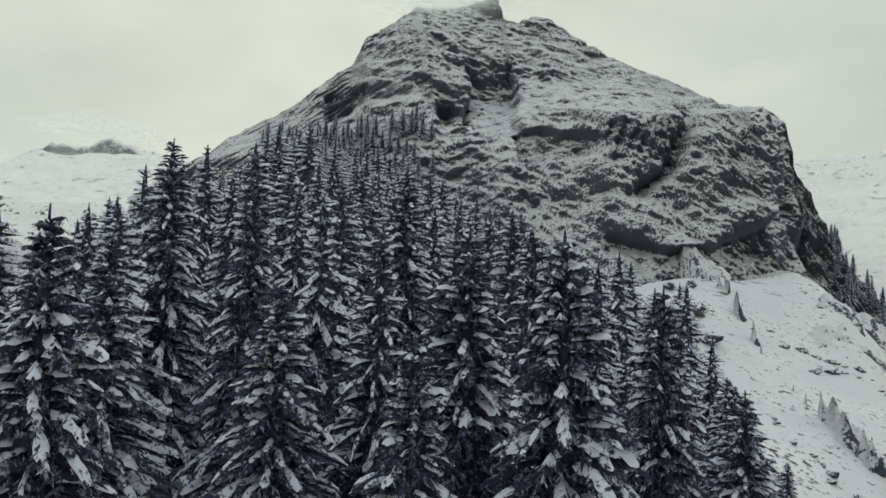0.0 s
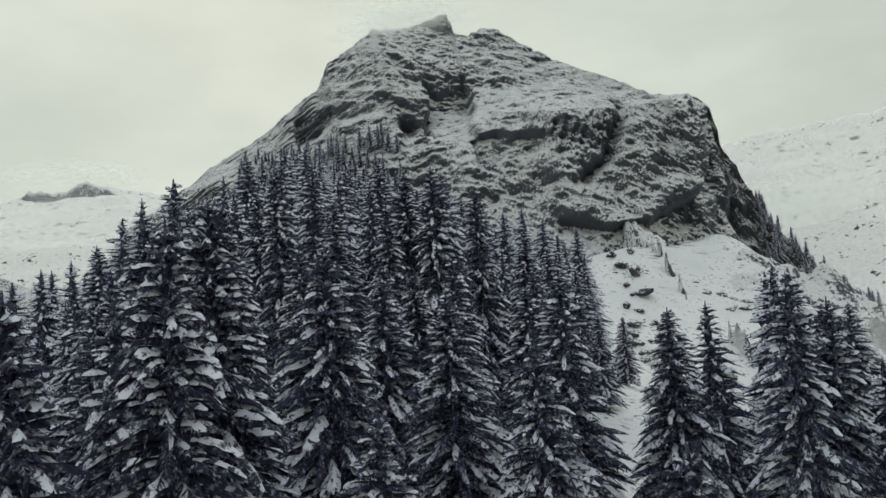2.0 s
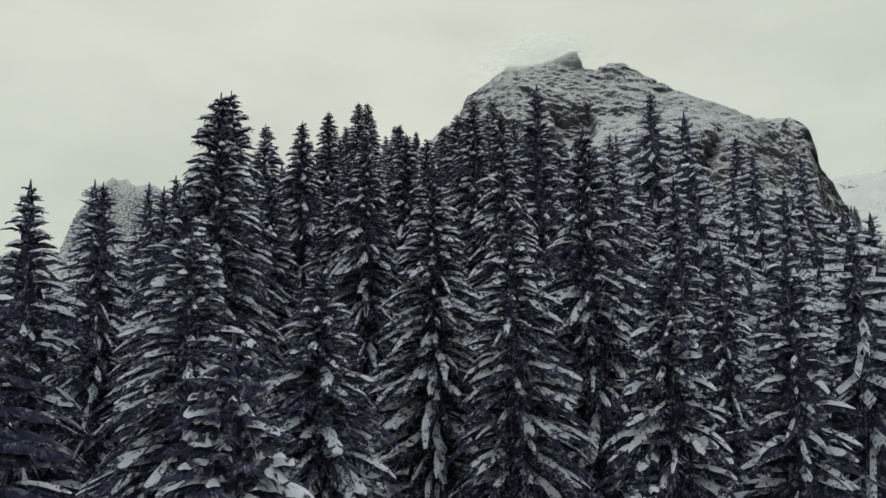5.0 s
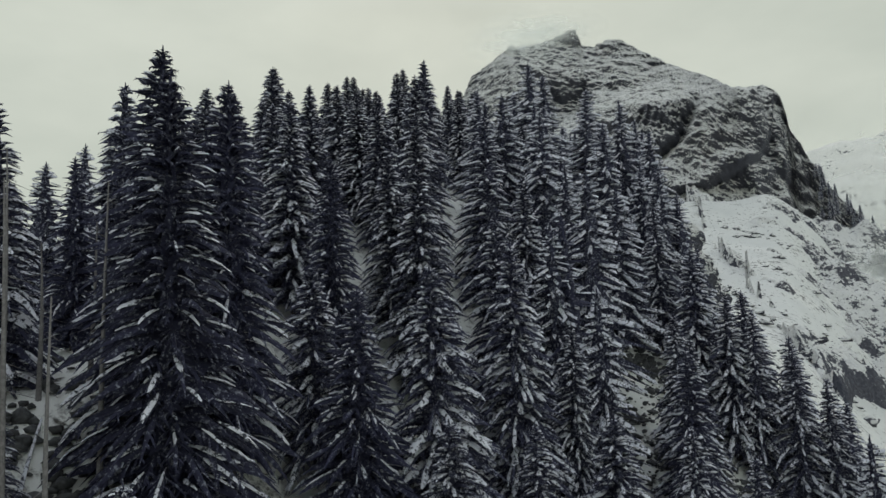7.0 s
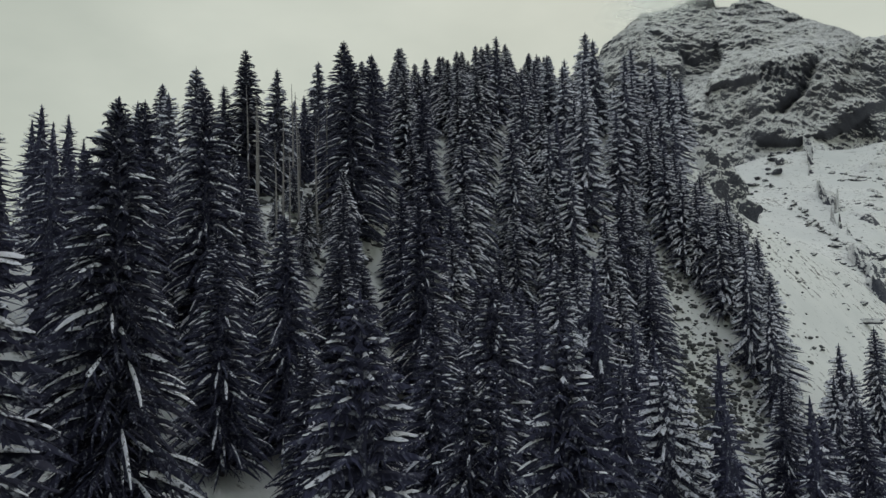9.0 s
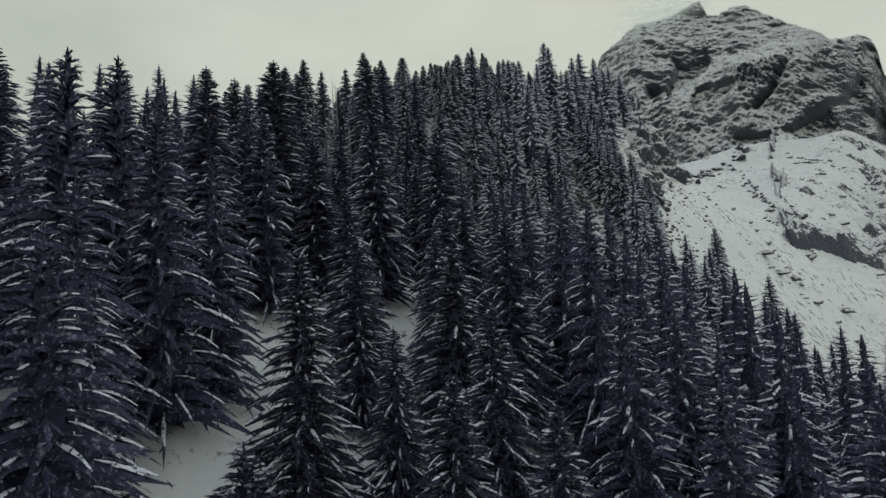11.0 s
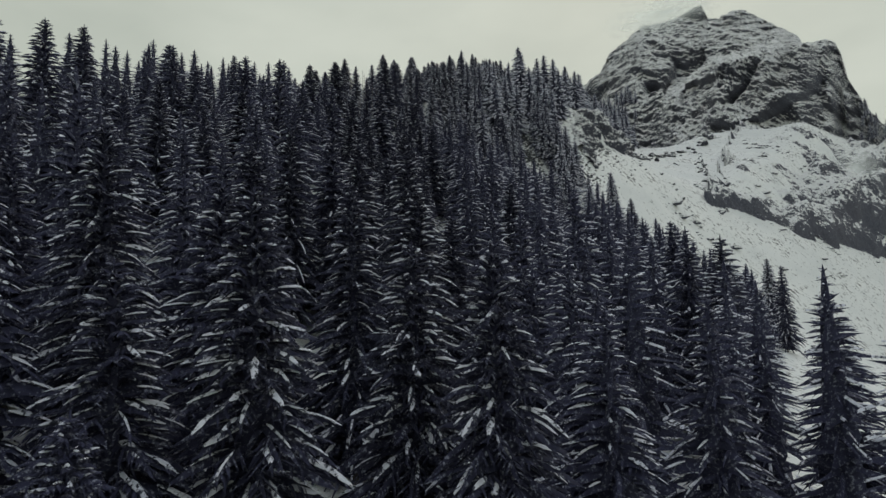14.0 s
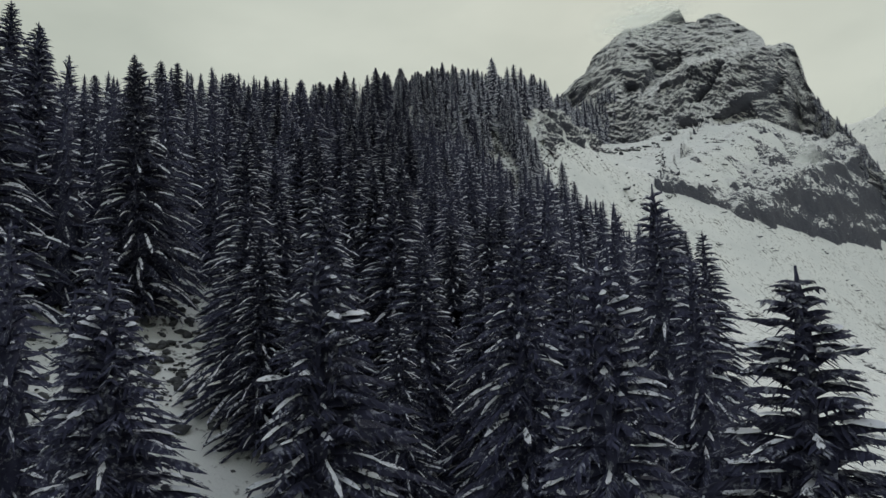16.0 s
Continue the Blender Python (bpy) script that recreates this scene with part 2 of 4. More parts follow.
# ---- the mountain ----
def rise_inside(x, y, edges):
    """Least height gained from the edges of an outline: each edge starts at (x, y) and climbs inwards at its own rate."""
    z = np.full(np.shape(x), 1e9)
    for (x0, y0, k), (x1, y1, _) in zip(edges, edges[1:] + edges[:1]):
        ex, ey = x1 - x0, y1 - y0
        z = np.minimum(z, k * (ex * (y - y0) - ey * (x - x0)) / math.hypot(ex, ey))
    return z


def ridge_line(x, y, nodes, fall):
    """Height of a ridge through the nodes (x, y, z) that falls away to both sides."""
    z = np.full(np.shape(x), -1e9)
    for (x0, y0, z0), (x1, y1, z1) in zip(nodes, nodes[1:]):
        dx, dy = x1 - x0, y1 - y0
        t = np.clip(((x - x0) * dx + (y - y0) * dy) / (dx * dx + dy * dy), 0, 1)
        z = np.maximum(z, z0 + t * (z1 - z0) - fall * np.hypot(x - x0 - t * dx, y - y0 - t * dy))
    return z


# The peak is swept round a point on the valley side: every bearing has a foot, a face and a skyline.
FAN = (70.0, -150.0)
SKY_A = [-24, -16.8, -15.2, -13.2, -11.9, -11.5, -10.7, -7.9, -7.4, -5.0, -2.0, -1.6, -0.6, 0.3, 1.2, 2.8, 5.3, 7.2, 8.4, 10.3, 11.3, 11.8, 12.05, 13.2, 14.2, 15.7, 17.1, 18.8, 21.4, 26]
SKY_Z = [60, 129, 146, 170, 181, 190, 219, 244, 258, 271, 276, 260, 254, 264, 272, 243, 195, 148, 113, 109, 104, 90, 71, 47, 28, 8, -12, -29, -67, -115]
LEVELS = [-90, 10, 93, 170, 275]
SWEEP = {-24: [600, 640, 720, 800, 900], -17: [560, 610, 660, 790, 880], -12: [520, 580, 640, 720, 840], -7.5: [480, 550, 590, 665, 800],
         -3: [430, 485, 548, 690, 815], 2.5: [395, 440, 492, 690, 835], 5: [400, 432, 497, 675, 850], 8.4: [410, 442, 503, 665, 850],
         11.3: [430, 470, 515, 640, 850], 26: [430, 470, 540, 680, 880]}


def skyline(a):
    return np.interp(a, SKY_A, SKY_Z)


def rib_face(a, z):
    """The lower rib: a steep face over a gently sloping apron."""
    return 503 + np.interp(z, [-200, -35, 0, 200], [-100, -66, 0, 90]) + 6 * (a - 13.5)


def cliff_base(a, z):
    """Distance of the mountain's face from the middle of the fan, by bearing and height."""
    cols, keys = [np.interp(z, LEVELS, row) for row in SWEEP.values()], list(SWEEP)
    r = cols[0]
    for k in range(len(keys) - 1):
        r = np.where(a >= keys[k], cols[k] + (cols[k + 1] - cols[k]) * step(keys[k], keys[k + 1], a), r)
    # the lower rib that runs out from behind the buttress
    return r + (rib_face(a, z) - r) * step(11.2, 11.9, a)


def window(v, lo, hi, soft_lo, soft_hi):
    return step(lo - soft_lo, lo + soft_lo, v) * step(hi + soft_hi, hi - soft_hi, v)


def cliff_forms(a, z):
    """How far the face is set back (+) or stands out (-) at its larger forms."""
    s = a * 8.7
    wob = fbm(s, z, 30, 4, 211)
    b, h = a + 0.55 * wob, z + 5.0 * fbm(s, z, 26, 4, 212)
    d = np.zeros(np.shape(a))
    # undercut foot of the great wall, rising round the buttress
    lip = np.interp(b, [-1, 1, 3, 5.6, 8.0, 9.8, 10.8, 11.4], [40, 32, 24, 25, 34, 48, 68, 95])
    d += 15 * step(lip + 2, lip - 2, h) * step(-0.5, 2.5, b) * step(12.2, 11.4, b)
    # the domed buttress and the diagonal cleft beside it
    d -= 13 * np.exp(-((b - 8.4) / 2.1) ** 2) * window(h, 34, 100, 12, 10)
    cleft = np.interp(h, [45, 53, 65, 91, 104], [2.0, 2.8, 4.2, 5.35, 5.7])
    d += 15 * np.exp(-((b - cleft) / 0.42) ** 2) * window(h, 52, 102, 5, 5)
    d += 9 * np.exp(-((b - 10.55) / 0.4) ** 2) * window(h, 50, 98, 8, 4)
    # niche with a snow ledge as its floor
    roof = np.interp(b, [-3.2, -1.5, 0, 1.3], [99, 98, 92, 84])
    d += 15 * step(roof + 1.5, roof - 1.5, h) * step(73, 77, h) * window(b, -3.1, 1.0, 0.3, 0.5)
    # fluted wall
    d += 5.5 * np.abs(np.sin(7.5 * b + 2 * wob)) * window(b, 0.9, 4.4, 0.3, 0.4) * window(h, 70, 96, 5, 2)
    # dark wall below the summit and the snowy gully that falls from it
    d += np.interp(h, [76, 112, 158, 170, 186.5, 189], [0, 24, 43, 25, 6, 0]) * window(b, np.interp(h, [80, 120, 160], [-4.7, -5.0, -4.65]), np.interp(h, [80, 120, 160], [-3.1, -2.3, -1.65]), 0.14, 0.14)
    # bare wall with a hollow, beside the gully
    d += np.interp(h, [106, 117, 150, 153], [0, 26, 5, 0]) * window(b, -6.8, -4.75, 0.3, 0.15)
    d += 12 * np.exp(-((b + 6.1) / 0.5) ** 2 - ((h - 127) / 7) ** 2)
    # cliff band across the summit cone's foot
    top = np.interp(b, [-13.3, -12, -9.6, -6.8], [170, 167, 160, 153])
    tall = np.interp(b, [-13.3, -12.2, -11, -6.8], [34, 30, 13, 12])
    d += np.clip(1.15 * (top - h), 0, 1.15 * tall) * step(0, 2, top - h) * step(top - tall - 14, top - tall, h) * window(b, -13.2, -6.9, 0.12, 0.3)
    # summit tooth
    d -= 0.9 * np.clip(h - 256, 0, 30) * window(b, -4.4, -1.5, 0.4, 0.2)
    # boulder-like knob beside the summit
    d -= 9 * np.exp(-((b - 1.0) / 1.0) ** 2 - ((h - 258) / 12) ** 2)
    # broken steps low on the face
    d += 11 * np.exp(-((b - 2.2) / 0.7) ** 2 - ((h - 52) / 6) ** 2) + 10 * np.exp(-((b - 1.2) / 1.1) ** 2 - ((h - 27) / 5) ** 2)
    # clefts in the lower rib
    d += 8 * np.exp(-((b - 13.6 + 0.02 * h) / 0.35) ** 2) * step(-30, 0, h)
    return d


def cliff(a, z):
    s = a * 8.7
    r = cliff_base(a, z) + cliff_forms(a, z)
    # bedding: ledges and risers that come and go
    for bed, warp, seed in ((13.0, 34, 41), (4.8, 22, 47)):
        q = (z + 0.1 * s + warp * fbm(s, z, 48, 5, seed, 0.6)) / bed
        f = q - np.floor(q)
        r = r + 1.2 * bed * (step(0.25, 0.75, f) - f) * np.clip(0.9 * fbm(s, z, 40, 4, seed + 1), 0, 0.5)
    # buttresses, blocks and runnels
    r = r + 12 * fbm(s, z * 1.1, 46, 5, 31, 0.55) + 15 * np.abs(fbm(s + 0.6 * z, z * 0.8, 20, 5, 35, 0.62)) + 3.2 * fbm(s - 0.5 * z, z * 1.3, 7, 4, 33, 0.65)
    return r


def build_mountain():
    bearings = np.concatenate([np.arange(-24, -12, 0.3), np.arange(-12, 14, 0.1), np.arange(14, 26, 0.2)])
    rows = np.linspace(0, 1, 300)
    A, V = np.meshgrid(bearings, rows, indexing="ij")
    foot = np.interp(bearings, [-24, -10, 0, 11, 18, 26], [0, 20, -10, -20, -90, -150])[:, None]
    crest = (skyline(bearings) + 4.0 * fbm(bearings * 8.7, bearings * 0, 16, 5, 37, 0.65))[:, None]
    Z = foot + (crest - foot) * V
    R = cliff(A, Z)
    back = [(R[:, -1:] + far, Z[:, -1:] - drop) for far, drop in ((6, 3), (40, 30), (160, 190), (260, 420))]
    R, Z = np.concatenate([R] + [q[0] for q in back], 1), np.concatenate([Z] + [q[1] for q in back], 1)
    Q = np.radians(np.concatenate([A, A[:, -4:]], 1))
    ob = new("mountain", mesh_from("mountain", np.stack([FAN[0] + R * np.sin(Q), FAN[1] + R * np.cos(Q), Z], -1).reshape(-1, 3), grid_faces(*Z.shape), ROCK))
    return tagged(ob, "grey limestone peak with snow on its ledges", "mountain", kind="structure")


build_mountain()


def standing_height(x, y):
    """Height of the ground or of the mountain's lower slopes."""
    z = float(land(x, y))
    a, r = math.degrees(math.atan2(x - FAN[0], y - FAN[1])), math.hypot(x - FAN[0], y - FAN[1])
    hs = np.arange(-120.0, 200.0, 4.0)
    if y > 250 and a > 12.5:
        return max(z, float(np.interp(r, rib_face(a, hs), hs)))
    if y > 400:
        z = max(z, float(np.interp(r, np.maximum.accumulate(cliff_base(np.full(len(hs), a), hs)), hs)))
    return z


# ---- rock step across the lower bowl ----
def build_outcrop():
    X, Y = np.meshgrid(np.arange(92, 262, 1.3), np.arange(40, 320, 1.5), indexing="ij")
    wx, wy = X + 9 * fbm(X, Y, 26, 4, 121), Y + 9 * fbm(X, Y, 26, 4, 122)
    inside = rise_inside(wx, wy, [(100, 48, 1.0), (156, 119, 1.0), (198, 200, 1.0), (262, 320, 50.0), (100, 330, 50.0)])
    ledges = np.interp(inside, [-400, 0, 3, 10, 13, 22, 26, 400], [-700, -3, 9, 13, 24, 27, 40, 300])
    shelf = -65.5 - 0.394 * (wx - 125) + 0.454 * (wy - 127) + np.clip(0.10 * (wx - 160), 0, 8)
    lie = land(X, Y)
    top = np.maximum(shelf, lie + 8 * step(34, 16, inside) - 3) + 9 * fbm(X, Y, 30, 5, 123, 0.6)
    Z = smin(top, lie + ledges, 2)
    Z = Z + 5 * fbm(X, Y, 12, 5, 124, 0.65) - 7 * np.abs(fbm(X, Y, 18, 4, 125))
    ob = new("rock_outcrop", mesh_from("rock_outcrop", np.stack([X + 2 * fbm(Y, Z, 6, 3, 126), Y + 2 * fbm(X, Z, 6, 3, 127), np.maximum(Z, land(X, Y) - 6)], -1).reshape(-1, 3), grid_faces(*X.shape), ROCK_STEEP))
    return tagged(ob, "dark broken rock step with snow on its ledges", "rock", kind="structure")


def build_edge_cliff():
    """Wall of rock below the terrace at the wood's edge."""
    Y, V = np.meshgrid(np.arange(-36, 128, 0.6), np.linspace(0, 1, 40), indexing="ij")
    edge = cliff_x(Y)
    high = land(edge - 5, Y) + 1.0 + 2.5 * fbm(Y, Y * 0, 9, 4, 131)
    low = land(edge + 6, Y) - 9
    Z = low + (high - low) * V
    out = 3.5 * (1 - V) ** 1.5 + 6.0 * fbm(Y, Z * 0.7, 13, 6, 132, 0.7) + 4.0 * np.abs(fbm(Y, Z * 0.5, 6, 5, 133, 0.65)) + 0.9 * np.sin(Z / 1.7 + 6 * fbm(Y, Z, 16, 4, 134)) - 5.5 * V ** 4
    X = edge + out
    Z = Z + 1.6 * fbm(Y, Z, 4, 4, 135, 0.65)
    X, YY, Z = (np.concatenate([q, q[:, -1:] + more], 1) for q, more in ((X, -9.0), (Y, 0.0), (Z, -3.0)))
    ob = new("edge_cliff", mesh_from("edge_cliff", np.stack([X, YY, Z], -1).reshape(-1, 3), grid_faces(*X.shape), ROCK))
    return tagged(ob, "dark rock cliff below the trees at the edge of the snow bowl", "rock", kind="structure")


ROCK_STEEP = rock_snow_material("dark_cliff_rock", 0.80, 0.98, grain=0.6, speckle=0.6, upward=1.4)
build_outcrop()
build_edge_cliff()


# ---- far mountains ----
# Snow paler than on the near rock: distance haze is put into its colour.
FAR_ROCK = rock_snow_material("far_snow_and_rock", -0.16, -0.04, (0.96, 0.96, 0.90), 0.12, 0.8, 0.5)


def massif(name, label, nodes, fall, x0, x1, y0, y1, cell, base, amp, seed):
    xs, ys = np.arange(x0, x1, cell), np.arange(y0, y1, cell)
    X, Y = np.meshgrid(xs, ys, indexing="ij")
    wx, wy = X + amp * 2 * fbm(X, Y, amp * 9, 4, seed), Y + amp * 2 * fbm(X, Y, amp * 9, 4, seed + 1)
    Z = ridge_line(wx, wy, nodes, fall) + amp * fbm(X, Y, amp * 7, 5, seed + 2, 0.55)
    q = (Z + 3 * amp * fbm(X, Y, amp * 12, 3, seed + 3)) / (2.2 * amp)
    Z = Z + 0.5 * amp * (step(0.35, 0.65, q - np.floor(q)) - (q - np.floor(q)))
    ob = new(name, mesh_from(name, np.stack([X, Y, np.maximum(Z, base)], -1).reshape(-1, 3), grid_faces(*X.shape), FAR_ROCK))
    return tagged(ob, label, "mountain", kind="structure")


massif("far_ridge", "distant snow-covered ridge with a dark rock cap in cloud", [(-900, 960, 60), (-660, 1035, 135), (-590, 1075, 214), (-480, 1122, 226), (-350, 1170, 205), (-150, 1240, 190)], 0.62, -1000, 0, 760, 1500, 9.0, -80, 16, 61)
def crag(name, label, nodes, fall, x0, x1, y0, y1, cell, seed):
    """A dark rock cap that stands out of a far snow ridge."""
    X, Y = np.meshgrid(np.arange(x0, x1, cell), np.arange(y0, y1, cell), indexing="ij")
    Z = ridge_line(X + 16 * fbm(X, Y, 50, 4, seed), Y + 16 * fbm(X, Y, 50, 4, seed + 1), nodes, fall) + 16 * fbm(X, Y, 40, 5, seed + 2, 0.6)
    ob = new(name, mesh_from(name, np.stack([X, Y, np.maximum(Z, 90)], -1).reshape(-1, 3), grid_faces(*X.shape), ROCK_STEEP))
    return tagged(ob, label, "rock", kind="structure")


crag("ridge_cap", "dark rock cap on the far snow ridge, half in cloud", [(-610, 1060, 200), (-580, 1068, 221), (-548, 1080, 212), (-518, 1088, 228), (-490, 1096, 224), (-450, 1106, 200)], 1.9, -700, -360, 990, 1160, 4.0, 161)
massif("right_snow_slope", "distant white snow slope with scattered dark rocks", [(230, 960, 150), (380, 905, 176), (540, 830, 196), (900, 640, 330), (1300, 500, 460)], 0.74, 150, 1500, 470, 1300, 10.0, -190, 13, 71)


def pinnacle_height(x, y):
    wx, wy = x + 14 * fbm(x, y, 50, 4, 81), y + 14 * fbm(x, y, 50, 4, 82)
    tower = smin(134 - 0.25 * np.abs(wx + 384), 20 + rise_inside(wx, wy, [(-450, 470, 2.4), (-392, 458, 2.6), (-350, 500, 4.5), (-342, 565, 4.0), (-400, 605, 2.5), (-462, 535, 2.6)]), 6)
    apron = 55 - 0.5 * np.maximum(np.hypot(wx + 400, wy - 520) - 35, 0)
    z = np.maximum(tower, apron)
    return z + 10 * fbm(x, y, 26, 5, 83, 0.6) + 3 * fbm(x, y, 7, 3, 84) + 5 - 22 * np.abs(fbm(x, y, 30, 4, 85))


PX, PY = np.meshgrid(np.arange(-560, -220, 3.0), np.arange(380, 720, 3.0), indexing="ij")
tagged(new("rock_tower", mesh_from("rock_tower", np.stack([PX, PY, np.maximum(pinnacle_height(PX, PY), -40)], -1).reshape(-1, 3), grid_faces(*PX.shape), ROCK)),
       "grey rock tower with a dusting of snow on its ledges", "rock", kind="structure")


# ---- cloud on the summit and wisps of mist ----
def mist_material():
    m, nt, b = material("mist")
    out = nt.nodes["Material Output"]
    clear = nt.nodes.new("ShaderNodeBsdfTransparent")
    soft = nt.nodes.new("ShaderNodeBsdfTranslucent")
    face = nt.nodes.new("ShaderNodeBsdfDiffuse")
    for n in (soft, face):
        n.inputs["Color"].default_value = (0.52, 0.54, 0.52, 1)
    both = nt.nodes.new("ShaderNodeAddShader")
    nt.links.new(face.outputs["BSDF"], both.inputs[0])
    nt.links.new(soft.outputs["BSDF"], both.inputs[1])
    co = nt.nodes.new("ShaderNodeTexCoord")
    ball = nt.nodes.new("ShaderNodeTexGradient")
    ball.gradient_type = "SPHERICAL"
    nt.links.new(co.outputs["Object"], ball.inputs["Vector"])
    n = add_noise(nt, 2.6, 6, 0.6)
    dens = math_node(nt, "MULTIPLY", ball.outputs["Fac"], math_node(nt, "MULTIPLY", math_node(nt, "SUBTRACT", n, 0.25), 3.2, True))
    dens = math_node(nt, "MULTIPLY", dens, 0.55, True)
    mix = nt.nodes.new("ShaderNodeMixShader")
    nt.links.new(dens, mix.inputs["Fac"])
    nt.links.new(clear.outputs["BSDF"], mix.inputs[1])
    nt.links.new(both.outputs["Shader"], mix.inputs[2])
    nt.links.new(mix.outputs["Shader"], out.inputs["Surface"])
    return m


MIST = mist_material()


def veil_mesh():
    """A gently billowing veil of vapour, two units across."""
    u, v = np.meshgrid(np.linspace(-1, 1, 25), np.linspace(-1, 1, 25), indexing="ij")
    d = 0.25 * fbm(u + 7, v + 3, 0.8, 3, 97)
    return mesh_from("veil", np.stack([u, d, v], -1).reshape(-1, 3), grid_faces(25, 25), MIST)


VEIL = veil_mesh()


def cloud(name, label, veils):
    root = new(name)
    x0, y0, z0 = veils[0][:3]
    root.matrix_basis = pose(x0, y0, z0)
    tagged(root, label, "cloud")
    for x, y, z, across, deep, high, turn in veils:
        p = new("veil", VEIL)
        p.parent = root
        p.matrix_basis = pose(x - x0, y - y0, z - z0, 0, 0, turn) @ Matrix.Diagonal((across, deep, high, 1))


cloud("summit_cloud", "pale grey cloud cap hanging on the peak", [(2, 600, 262, 78, 14, 30, 6), (-26, 610, 258, 60, 14, 24, -6), (14, 618, 268, 50, 14, 18, 14)])
cloud("mist_wisp", "thin grey wisp of mist drifting below the rocks", [(170, 225, -48, 22, 8, 26, 0), (178, 240, -34, 16, 8, 18, 12)])


# added veil that whitens the far slopes, standing in for distance haze
cloud("haze_veil", "thin pale haze hanging before the far snow slopes", [(400, 690, 90, 190, 20, 120, -25)])
cloud("ridge_cloud", "pale cloud resting on the far ridge", [(-520, 1035, 236, 80, 12, 26, 12), (-465, 1050, 230, 70, 12, 26, 10), (-570, 1030, 232, 60, 12, 18, 4)])
# a second added haze veil, before the far ridge
cloud("haze_veil", "thin pale haze hanging before the far snow ridge", [(-520, 900, 120, 260, 20, 100, 15)])


# ---- spruces ----
def spruce_parts(rng, height, gap, per_whorl, twigs, spread, snow_share, load=1.0, bare=0.05, core=0.3):
    """Vertices and triangles of trunk, needles and snow for one spruce. twigs: hanging side twigs a bough; none: a plain bough."""
    n, levels = 6, 5
    tv, tf = [], []
    r0 = height * 0.012
    for k in range(levels):
        s = k / (levels - 1)
        r = r0 * (1 - s) ** 0.9 + 0.015
        for a in range(n):
            q = 2 * math.pi * a / n
            tv.append((r * math.cos(q), r * math.sin(q), s * height * 0.985 - (1.5 if k == 0 else 0)))
    for k in range(levels - 1):
        for a in range(n):
            i, j = k * n + a, k * n + (a + 1) % n
            tf += [(i, j, j + n), (i, j + n, i + n)]
    nv, nf, sv, sf = [], [], [], []
    heavy, fine = load > 1, twigs > 3
    lean, full = rng.uniform(0, 6.28), rng.uniform(0.05, 0.2)

    def reach_at(s):
        return height * spread * (1 - s) ** 0.70 * (0.76 + 0.24 * min(1, s / 0.14)) + 0.04

    # dense inner twigs round the stem, drawn out into a thin leading shoot
    rings, star = 15, 8
    for k in range(rings + 1):
        s = bare * 1.6 + (1.0 - bare * 1.6) * k / rings
        for a in range(star):
            q = 2 * math.pi * (a + 0.5 * (k % 2)) / star
            r = reach_at(min(s, 1.0)) * core * (1.0 if (a + k) % 2 else 0.3) * rng.uniform(0.7, 1.2) * (1 if s < 0.8 else 0.7) + 0.02
            nv.append((r * math.cos(q), r * math.sin(q), s * height - 0.9 * r + rng.uniform(-0.6, 0.6) * (1 - s)))
    for k in range(rings):
        for a in range(star):
            i, j = k * star + a, k * star + (a + 1) % star
            nf += [(i, j, j + star), (i, j + star, i + star)]

    def blade(vs, fs, p, d, length, width, sag, lift=0.0):
        """A slender folded spray from p along d that hangs at its tip."""
        px, py, pz = p
        dx, dy = d
        i, m = len(vs), 0.5 * length
        vs.append((px, py, pz + lift))
        vs.append((px + dx * m - dy * width, py + dy * m + dx * width, pz - 0.36 * sag - 0.6 * width + lift))
        vs.append((px + dx * length, py + dy * length, pz - sag + lift))
        vs.append((px + dx * m + dy * width, py + dy * m - dx * width, pz - 0.36 * sag - 0.6 * width + lift))
        fs.append((i, i + 2, i + 1))
        fs.append((i, i + 3, i + 2))

    z = height * bare + 0.3
    while z < height * 0.985:
        s = z / height
        count = max(4, int(per_whorl * (0.45 + 0.6 * (1 - s) ** 0.7)))
        turn = rng.uniform(0, 6.28)
        for b in range(count):
            az = turn + 2 * math.pi * (b + rng.uniform(-0.36, 0.36)) / count
            length = reach_at(s) * rng.uniform(0.72, 1.14) * (1 + full * math.cos(az - lean))
            z0 = z + rng.uniform(-0.5, 0.5) * gap * (0.25 + 0.75 * (1 - s))
            rise = 0.16 + 1.1 * max(0, s - 0.66) + rng.uniform(-0.10, 0.12)
            droop = (0.66 if heavy else 0.58) - 0.26 * s + rng.uniform(-0.16, 0.2)
            curl = rng.uniform(-0.12, 0.12)
            ca, sa = math.cos(az), math.sin(az)

            def spine(u):
                o, side = length * (u - 0.08 * u * u), curl * length * u * u
                return (o * ca - side * sa, o * sa + side * ca, z0 + length * (rise * u - droop * u ** 2.2))

            # the bough: a ridge of needles whose ragged skirt hangs on both sides
            segs = 4 if fine else 2 if twigs else 1
            base = len(nv)
            for k in range(segs + 1):
                u = 0.06 + 0.94 * k / segs
                x, y, h = spine(u)
                if k == segs:
                    nv.append((x, y, h - 0.04))
                    continue
                w = (0.05 + 0.04 * length * (1.15 - u)) * rng.uniform(0.6, 1.3) * (0.7 if fine else 1.1)
                hang = (0.10 + 0.13 * length * (1.05 - 0.75 * u)) * rng.uniform(0.4, 1.4) * (0.8 if fine else 1.0)
                for side in (-1, 0, 1):
                    nv.append((x - side * w * sa, y + side * w * ca, h - (hang if side else 0)))
            for k in range(segs):
                i = base + 3 * k
                if k < segs - 1:
                    nf += [(i, i + 3, i + 4), (i, i + 4, i + 1), (i + 1, i + 4, i + 5), (i + 1, i + 5, i + 2)]
                else:
                    nf += [(i, i + 3, i + 1), (i + 1, i + 3, i + 2)]
